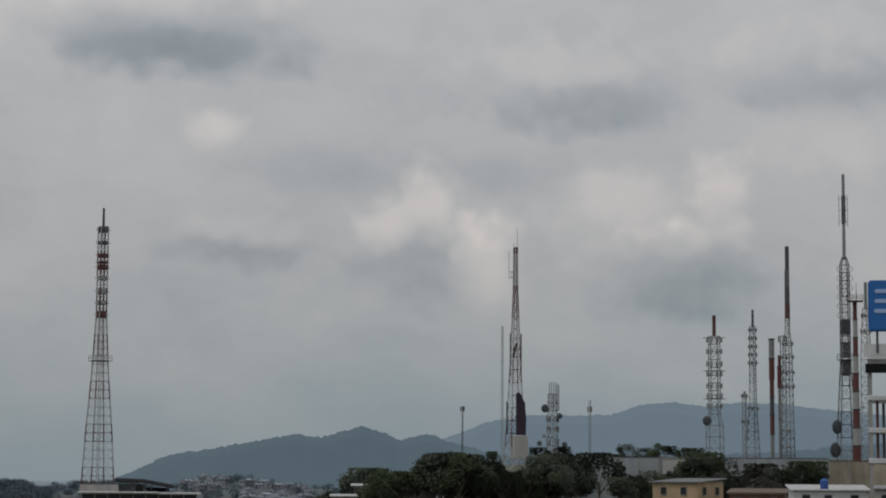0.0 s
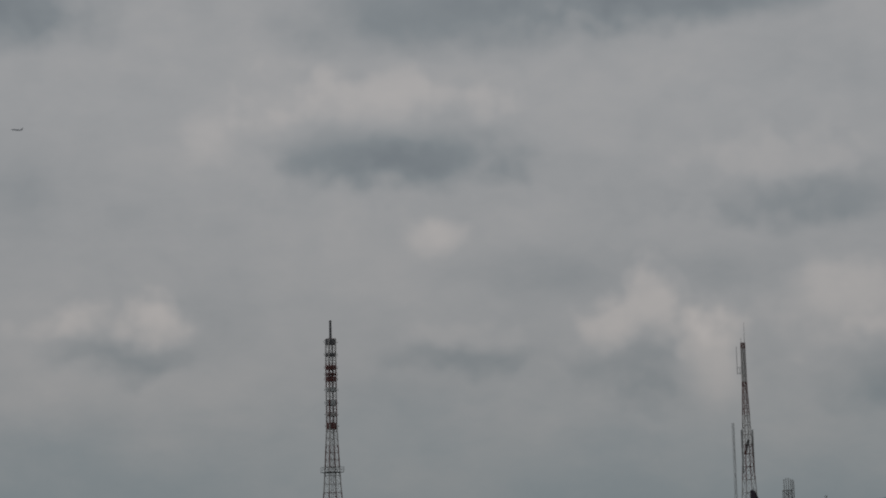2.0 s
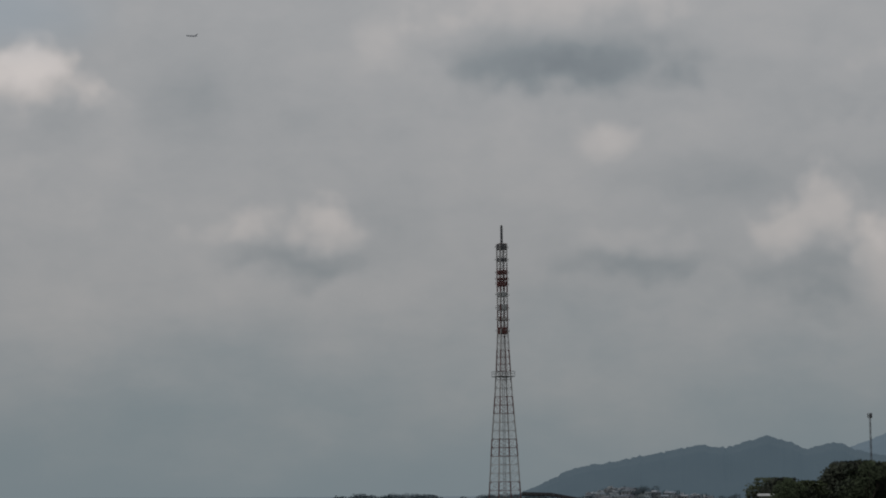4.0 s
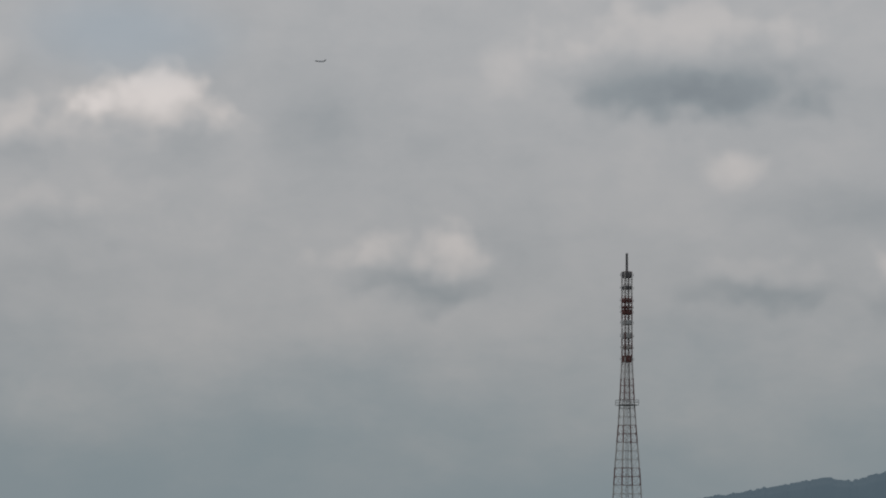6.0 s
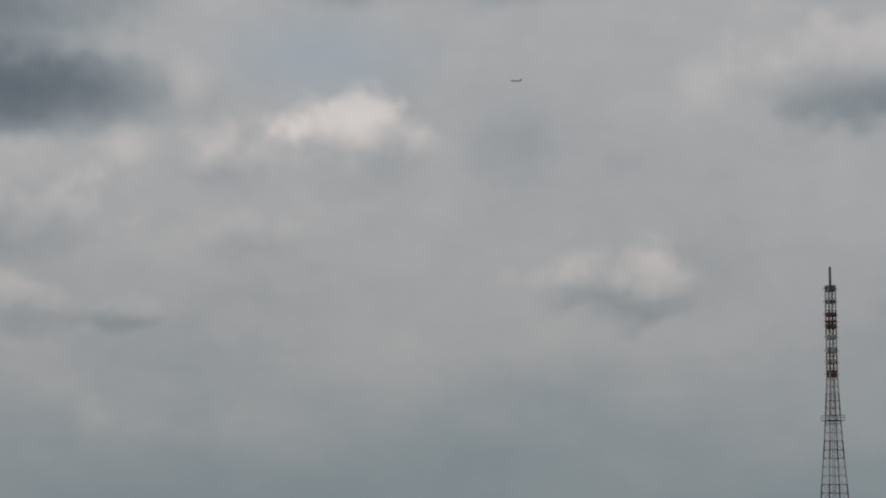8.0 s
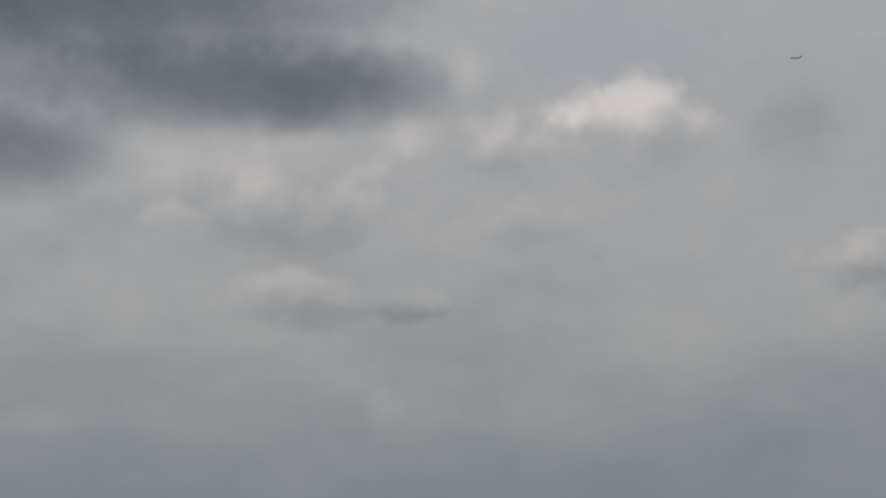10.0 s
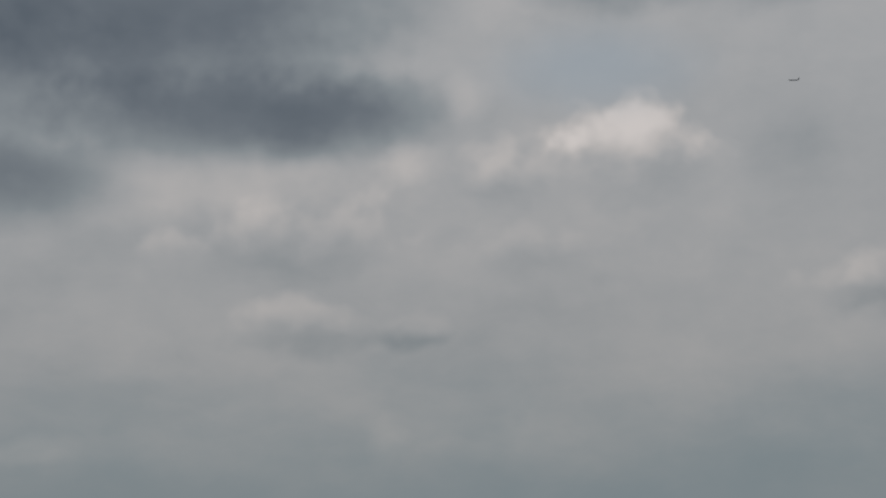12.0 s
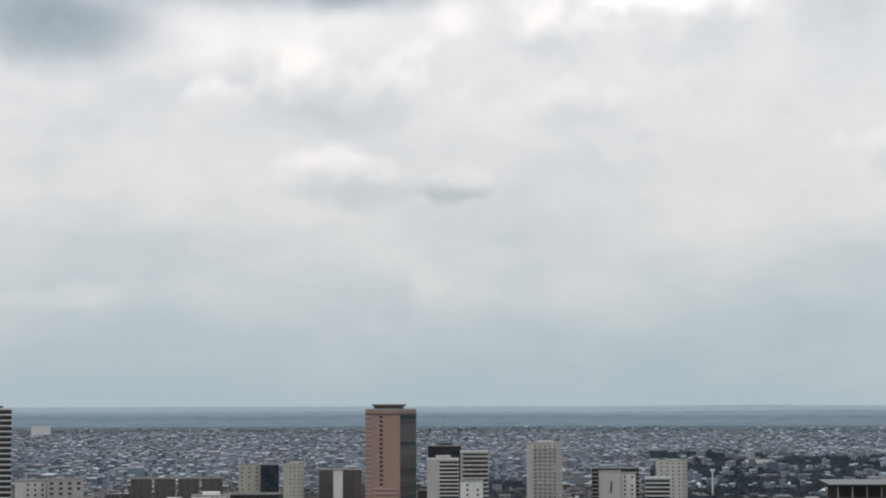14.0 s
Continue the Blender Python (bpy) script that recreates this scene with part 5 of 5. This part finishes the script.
block("office_tower", "maroon tower with white floor bands", -40.6, -39.71, 0.0, 1200, M_BROWN, "bands", 16, 0, 3.0, 4, trim=M_WHITEWALL, penthouse=2.0)
block("apartment_building", "cream block beside a glass front", -33.76, -33.2, -1.5, 1500, M_CREAM, "grid", 14, 0, 2.9, 3, WIN_PALE)
block("glass_building", "dark blue glass office block", -33.18, -32.7, -1.48, 1495, M_GLASS_BLACK, "curtain", 14, 0, 3.0, 4, WIN_SMALL)
block("apartment_building", "pale yellow block with a blank front", -32.58, -32.02, -1.5, 1640, M_CREAM, "grid", 12, -14, 3.0, 3, WIN_PALE, bare=0.3, penthouse=3)
block("apartment_building", "brown brick block with a white strip", -31.63, -30.5, -1.62, 1660, M_BROWN, "grid", 16, 0, 3.2, 5, WIN_TALL, bare=0.35)
block("apartment_building", "pale narrow slab against brown brick", -31.25, -31.0, -1.66, 1640, M_WHITEWALL, "none", 8)
for k in range(4):
    block("apartment_building", "low brown housing block with vertical recesses", -36.6 + 0.62 * k, -36.05 + 0.62 * k, -1.83, 1690, M_BROWN, "grid", 14, 0, 3.0, 3, WIN_TALL)
block("apartment_building", "white block with dark vertical recesses", -35.0, -34.0, -2.3, 1260, M_WHITEWALL, "grid", 14, 0, 3.0, 5, WIN_TALL, bare=0.35, penthouse=2.5)
block("apartment_building", "white low block with small windows", -35.9, -35.05, -2.42, 1270, M_BEIGE, "grid", 14, 0, 3.0, 4, penthouse=2.0)
block("glass_building", "long blue glass building", -34.0, -32.7, -2.26, 1330, M_GLASS_BLACK, "bands", 16, 0, 3.4, 7, WIN_SMALL)
b, w, h, d = block("glass_building", "dark glass building with a white wedge on its front", -33.3, -31.75, -2.5, 1180, M_GLASS_BLACK, "bands", 16, 0, 3.2, 8, WIN_SMALL)
bm = bmesh.new()
for y in (-d / 2 - 0.5, -d / 2 - 0.06):
    bm.faces.new([bm.verts.new((x, y, z)) for x, z in ((-4, h + 2.0), (4.5, h + 2.0), (0.8, h - 12), (-0.8, h - 12))])
vs = list(bm.verts)
for i in range(4):
    bm.faces.new((vs[i], vs[(i + 1) % 4], vs[4 + (i + 1) % 4], vs[4 + i]))
bmesh.ops.recalc_face_normals(bm, faces=bm.faces[:])
part("white_wedge", bm, M_WHITEWALL, b)
block("apartment_building", "white block with green-grey trim", -26.3, -25.8, -2.62, 1200, M_WHITEWALL, "grid", 10, 0, 2.9, 3)
block("warehouse", "big white flat shed far off", -39.2, -38.7, -0.43, 3900, M_WHITEWALL, "none", 30)
block("warehouse", "long white shed among trees", -20.31, -19.6, -1.37, 2800, M_WHITEWALL, "none", 14)
thin = thing("antenna_mast", face_to(-28.31, 2500, 0), "thin grey aerial mast among far houses", "radio mast")
part("pole", a_tube((0, 0, 0), (0, 0, level(-0.19, 2500)), 0.5, 0.25, 8), M_STEEL, thin)
mst = thing("city_mast", face_to(-21.17, 2000, 0), "slim white column among trees", "column")
part("shaft", a_box(-0.7, 0.7, -0.7, 0.7, 0, level(-1.68, 2000)), M_WHITEWALL, mst)
part("head", a_box(-2.2, 2.2, -0.9, 0.9, level(-1.68, 2000) + 0.01, level(-1.62, 2000)), M_WHITEWALL, mst)

# smaller houses nearest to the viewpoint, each a thing of its own
HOUSE_KINDS = []


def town_house(width, depth, height, wall_mat, roof_mat, label, pitched, seed):
    rnd = random.Random(seed)
    t = thing("town_house", Matrix(), label, "house", "town houses")
    part("wall", a_box(-width / 2, width / 2, -depth / 2, depth / 2, -1, height), wall_mat, t)
    if pitched:
        bm = sheet_roof(width, depth, height + 0.6, -0.7, 0.4, 0.8)
        bm.transform(Matrix.Translation((0, -depth / 2, 0)))
        part("roof", bm, roof_mat, t)
        part("gable", a_box(-width / 2 + 0.01, width / 2 - 0.01, -depth / 2 + 0.02, depth / 2 - 0.02, height, height + 0.22), wall_mat, t)
    else:
        part("roof", a_box(-width / 2 + 0.25, width / 2 - 0.25, -depth / 2 + 0.25, depth / 2 - 0.25, height + 0.004, height + 0.1), roof_mat, t)
        bm = bmesh.new()
        for x0, x1, y0, y1 in ((-width / 2, width / 2, -depth / 2 - 0.02, -depth / 2 + 0.24), (-width / 2, width / 2, depth / 2 - 0.24, depth / 2 + 0.02), (-width / 2 - 0.02, -width / 2 + 0.24, -depth / 2 + 0.24, depth / 2 - 0.24), (width / 2 - 0.24, width / 2 + 0.02, -depth / 2 + 0.24, depth / 2 - 0.24)):
            box(bm, x0, x1, y0, y1, height + 0.005, height + 0.8)
        part("parapet", bm, wall_mat, t)
        part("stair_head", a_box(width * 0.05, width * 0.3, 0, depth * 0.3, height + 0.1, height + 2.6), wall_mat, t)
    n = max(2, int(width / 3.6))
    for f in range(min(3, int(height / 3))):
        for c in range(n):
            share("window", rnd.choice((WIN_SMALL, WIN_WIDE)), t, Matrix.Translation((-width / 2 + width * (c + 0.5) / n, -depth / 2 - 0.02, height - 1.5 - 3 * f)))
    return t


for k, (w, d, h, wm, rm, lab, pit) in enumerate((
        (11, 12, 9, M_HOUSE, M_ROOF, "three-storey town house with a grey sheet roof", True), (14, 12, 12, M_HOUSE, M_ROOF_BROWN, "grey flat-roofed town house with a dark roof", False),
        (10, 10, 7, M_CREAM, M_ROOF_BROWN, "cream town house with a rusty roof", True), (16, 14, 15, M_HOUSE, M_CONCRETE, "grey flat-roofed block of flats", False),
        (12, 11, 10, M_BEIGE, M_ROOF_WHITE, "beige town house with a pale roof", True), (13, 13, 17, M_WHITEWALL, M_CONCRETE, "white block of flats with small windows", False),
        (12, 12, 8, M_REDWALL, M_ROOF, "brick-red town house with a grey roof", True), (15, 11, 11, M_GREYBLUE, M_CONCRETE, "grey-blue flat-roofed town house", False))):
    HOUSE_KINDS.append((town_house(w, d, h, wm, rm, lab, pit, k), w, d))
for (t, w, d), (az, r) in zip(HOUSE_KINDS, ((-36.9, 1500), (-29.9, 1370), (-26.6, 1590), (-24.8, 1480), (-21.2, 1500), (-37.2, 1420), (-20.4, 1560), (-35.6, 1560))):
    t.matrix_basis = face_to(az, r, 0, 20)

GRID = radians(28)
ca, sa = math.cos(GRID), math.sin(GRID)
rnd = random.Random(77)
near_plots, far_plots, tree_plots, far_tree_plots, house_count = [], [], [], [], 0
cell_x, cell_y = 13.0, 15.0
for i in range(-330, 180):
    for j in range(40, 330):
        gx, gy = i * cell_x, j * cell_y
        x, y = gx * ca - gy * sa, gx * sa + gy * ca
        r = math.hypot(x, y)
        if not 1180 < r < 4250:
            continue
        az = math.degrees(math.atan2(x, y))
        if not -43.5 < az < -10.5:
            continue
        g = ground_z(az, r)
        if g > 52 or (r < 1600 and g > 6):
            continue
        if (i % 9 == 0 or j % 7 == 0) and (r < 2000 or rnd.random() < 0.3):
            continue
        if r > 1900:
            x, y = x + rnd.uniform(-4, 4), y + rnd.uniform(-4, 4)
        if any(abs(az - a) < 3 and math.hypot(x - rr * math.sin(radians(a)), y - rr * math.cos(radians(a))) < need + 5 for a, rr, need in KEEP_CLEAR):
            continue
        park = az > -23.0 and 1650 < r < 3050 + 350 * noise.noise(Vector((x / 330, y / 330, 23))) and noise.noise(Vector((x / 260, y / 260, 3))) > -0.2
        park = park or (-27.4 < az < -26.0 and 1750 < r < 2650)
        lone = rnd.random()
        park = park or r > 3880 + 120 * noise.noise(Vector((x / 300, y / 300, 8)))
        green = 0.34 if r < 1750 else 0.10 + 0.45 * ease(0.05, 0.45, noise.noise(Vector((x / 170, y / 170, 14))))
        if park and lone < 0.62 + 0.36 * ease(-0.3, 0.2, noise.noise(Vector((x / 90, y / 90, 29)))) or lone < green:
            hh = rnd.uniform(6, 11) if park and r < 3500 else rnd.uniform(4, 8)
            (tree_plots if r < (3350 if az > -23 else 2300) else far_tree_plots).append((x, y, g, rnd.uniform(4.5, 7.5), hh))
            continue
        if lone > 0.93:
            continue
        w, d = cell_x * rnd.uniform(0.6, 0.95), cell_y * rnd.uniform(0.6, 1.0)
        h = rnd.choice((4, 5, 6, 6, 7, 7, 8, 9, 10, 12))
        if r < 1900 and rnd.random() < 0.25:
            h += rnd.uniform(3, 9)
        if 2200 < r < 3200 and rnd.random() < 0.04:
            w, d, h = w * 2.4, d * 1.8, rnd.uniform(8, 13)
        if r > 3000:
            h = min(h, 6.5)
        ang = GRID + 0.9 * noise.noise(Vector((x / 420, y / 420, 19))) + rnd.uniform(-0.08, 0.08)
        if r < 1640 and house_count < 190 and rnd.random() < 0.34:
            t, tw, td = HOUSE_KINDS[rnd.randrange(8)]
            copy_thing(t, Matrix.LocRotScale((x, y, g + rnd.uniform(-2.5, 0.9)), Euler((0, 0, GRID)), Vector((0.85, 0.85, 1.0))))
            house_count += 1
        elif r < 2100:
            near_plots.append((x, y, g, w, d, h, GRID, True))
        else:
            split_at = rnd.uniform(0.3, 0.7)
            for lo, hi in ((0.0, split_at), (split_at, 1.0)):
                off = w * ((lo + hi) / 2 - 0.5)
                far_plots.append((x + off * math.cos(ang), y + off * math.sin(ang), g, w * (hi - lo) * 0.97, d * rnd.uniform(0.6, 1.0), h * rnd.uniform(0.6, 1.5), ang, rnd.random() < 0.2 and r < 2600))
city_blocks("near_quarter", near_plots, "closely packed grey and white low houses", 4, M_NEAR_HOUSE, M_NEAR_ROOF)
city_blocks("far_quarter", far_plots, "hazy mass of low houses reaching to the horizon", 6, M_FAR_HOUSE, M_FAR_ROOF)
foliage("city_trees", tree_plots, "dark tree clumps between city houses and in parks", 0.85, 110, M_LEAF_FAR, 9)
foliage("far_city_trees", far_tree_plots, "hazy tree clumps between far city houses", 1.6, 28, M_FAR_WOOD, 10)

# houses on the far hillside
rnd = random.Random(31)
plots = []
for i in range(200):
    az, r = (rnd.uniform(-6.9, -5.7), rnd.uniform(2120, 2330)) if i % 3 == 0 else (rnd.uniform(-5.3, -3.5), rnd.uniform(1930, 2230))
    if noise.noise(Vector((az * 0.9, r / 130, 2))) < -0.25:
        continue
    p = spot(az, r, ground_z(az, r))
    plots.append((p.x, p.y, p.z, rnd.uniform(5, 9), rnd.uniform(5, 9), rnd.uniform(3, 6.5), rnd.uniform(-0.4, 0.4), True))
# pale walls; their bluish cast is haze put into the colour
M_HILL_HOUSE = material("pale_hazed_hillside_walls", (0.36, 0.39, 0.42), 0.95, 0.3, 0.1, random_tint=0.9, island=True)
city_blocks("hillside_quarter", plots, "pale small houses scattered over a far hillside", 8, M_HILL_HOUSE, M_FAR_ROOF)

# ---- aircraft, high over the clouds' lower edge ----


def aircraft(m):
    t = thing("airplane", m, "small grey passenger jet climbing under the clouds", "airplane")
    bm = bmesh.new()
    prev = None
    n = 14
    for x, rad, z in ((-13.5, 0.15, 0.0), (-12.8, 0.75, 0.0), (-11, 1.35, 0.0), (-8, 1.6, 0), (6, 1.6, 0.0), (10, 1.1, 0.45), (13.5, 0.3, 0.9)):
        ring = [bm.verts.new((x, rad * math.cos(2 * math.pi * i / n), z + rad * math.sin(2 * math.pi * i / n))) for i in range(n)]
        if prev:
            for i in range(n):
                bm.faces.new((prev[i], prev[(i + 1) % n], ring[(i + 1) % n], ring[i]))
        else:
            bm.faces.new(ring)
        prev = ring
    bm.faces.new(prev[::-1])
    bmesh.ops.recalc_face_normals(bm, faces=bm.faces[:])
    part("fuselage", bm, M_PLANE, t)

    def plate(outline, thick):
        bm = bmesh.new()
        a = [bm.verts.new(p) for p in outline]
        b = [bm.verts.new((p[0], p[1], p[2] + thick) if abs(outline[0][2] - outline[2][2]) < 2 else (p[0], p[1] + thick, p[2])) for p in outline]
        k = len(outline)
        bm.faces.new(a[::-1])
        bm.faces.new(b)
        for i in range(k):
            bm.faces.new((a[i], a[(i + 1) % k], b[(i + 1) % k], b[i]))
        bmesh.ops.recalc_face_normals(bm, faces=bm.faces[:])
        return bm

    for s in (-1, 1):
        part("wing", plate([(-2.5, s * 1.2, -0.8), (3.5, s * 1.2, -0.8), (6.0, s * 13, 0.6), (4.4, s * 13, 0.6)], 0.35), M_PLANE, t)
        part("tailplane", plate([(9.5, s * 0.4, 0.9), (13.0, s * 0.4, 0.9), (14.2, s * 5, 1.2), (12.8, s * 5, 1.2)], 0.2), M_PLANE, t)
        bm = a_tube((5.2, s * 2.1, 0.5), (9.0, s * 2.0, 0.6), 0.85, 0.55, 12)
        part("engine", bm, M_PLANE, t)
    part("tail_fin", plate([(8.5, -0.15, 1.2), (13.2, -0.15, 1.1), (15.3, -0.15, 6.2), (13.2, -0.15, 6.2)], 0.3), M_PLANE, t)
    return t


AIR = 4700.0
aircraft(Matrix.Translation(EYE + aim(-17.47, 12.31) * AIR) @ pose(0, 0, 0, 13, 3, 17.5) @ Matrix.Scale(0.86, 4))

# small white canopies in the park
for az, el, w, lean in ((-21.51, -2.00, 5.0, 0.6), (-21.79, -2.05, 3.5, 0.4), (-18.31, -2.15, 6.5, -0.5), (-19.19, -1.99, 5.0, -0.4)):
    r = (EYE.z - 9.0) / math.tan(radians(-el))
    c = thing("canopy", face_to(az, r, 0, 0), "small white tent-shaped canopy on posts", "canopy", "park canopies")
    bm = bmesh.new()
    low = [bm.verts.new(p) for p in ((-w / 2, -2, 7.4), (w / 2, -2, 8.2), (w / 2, 2, 8.2), (-w / 2, 2, 7.4))]
    tip = bm.verts.new((-lean * w * 0.8, 0, 11.0))
    for i in range(4):
        bm.faces.new((low[i], low[(i + 1) % 4], tip))
    bm.faces.new(low[::-1])
    part("cover", bm, M_WHITEWALL, c)
    for x in (-w / 2 + 0.2, w / 2 - 0.2):
        part("post", a_tube((x, 0, 0), (x, 0, 7.8), 0.15, 0.15, 8), M_STEEL, c)
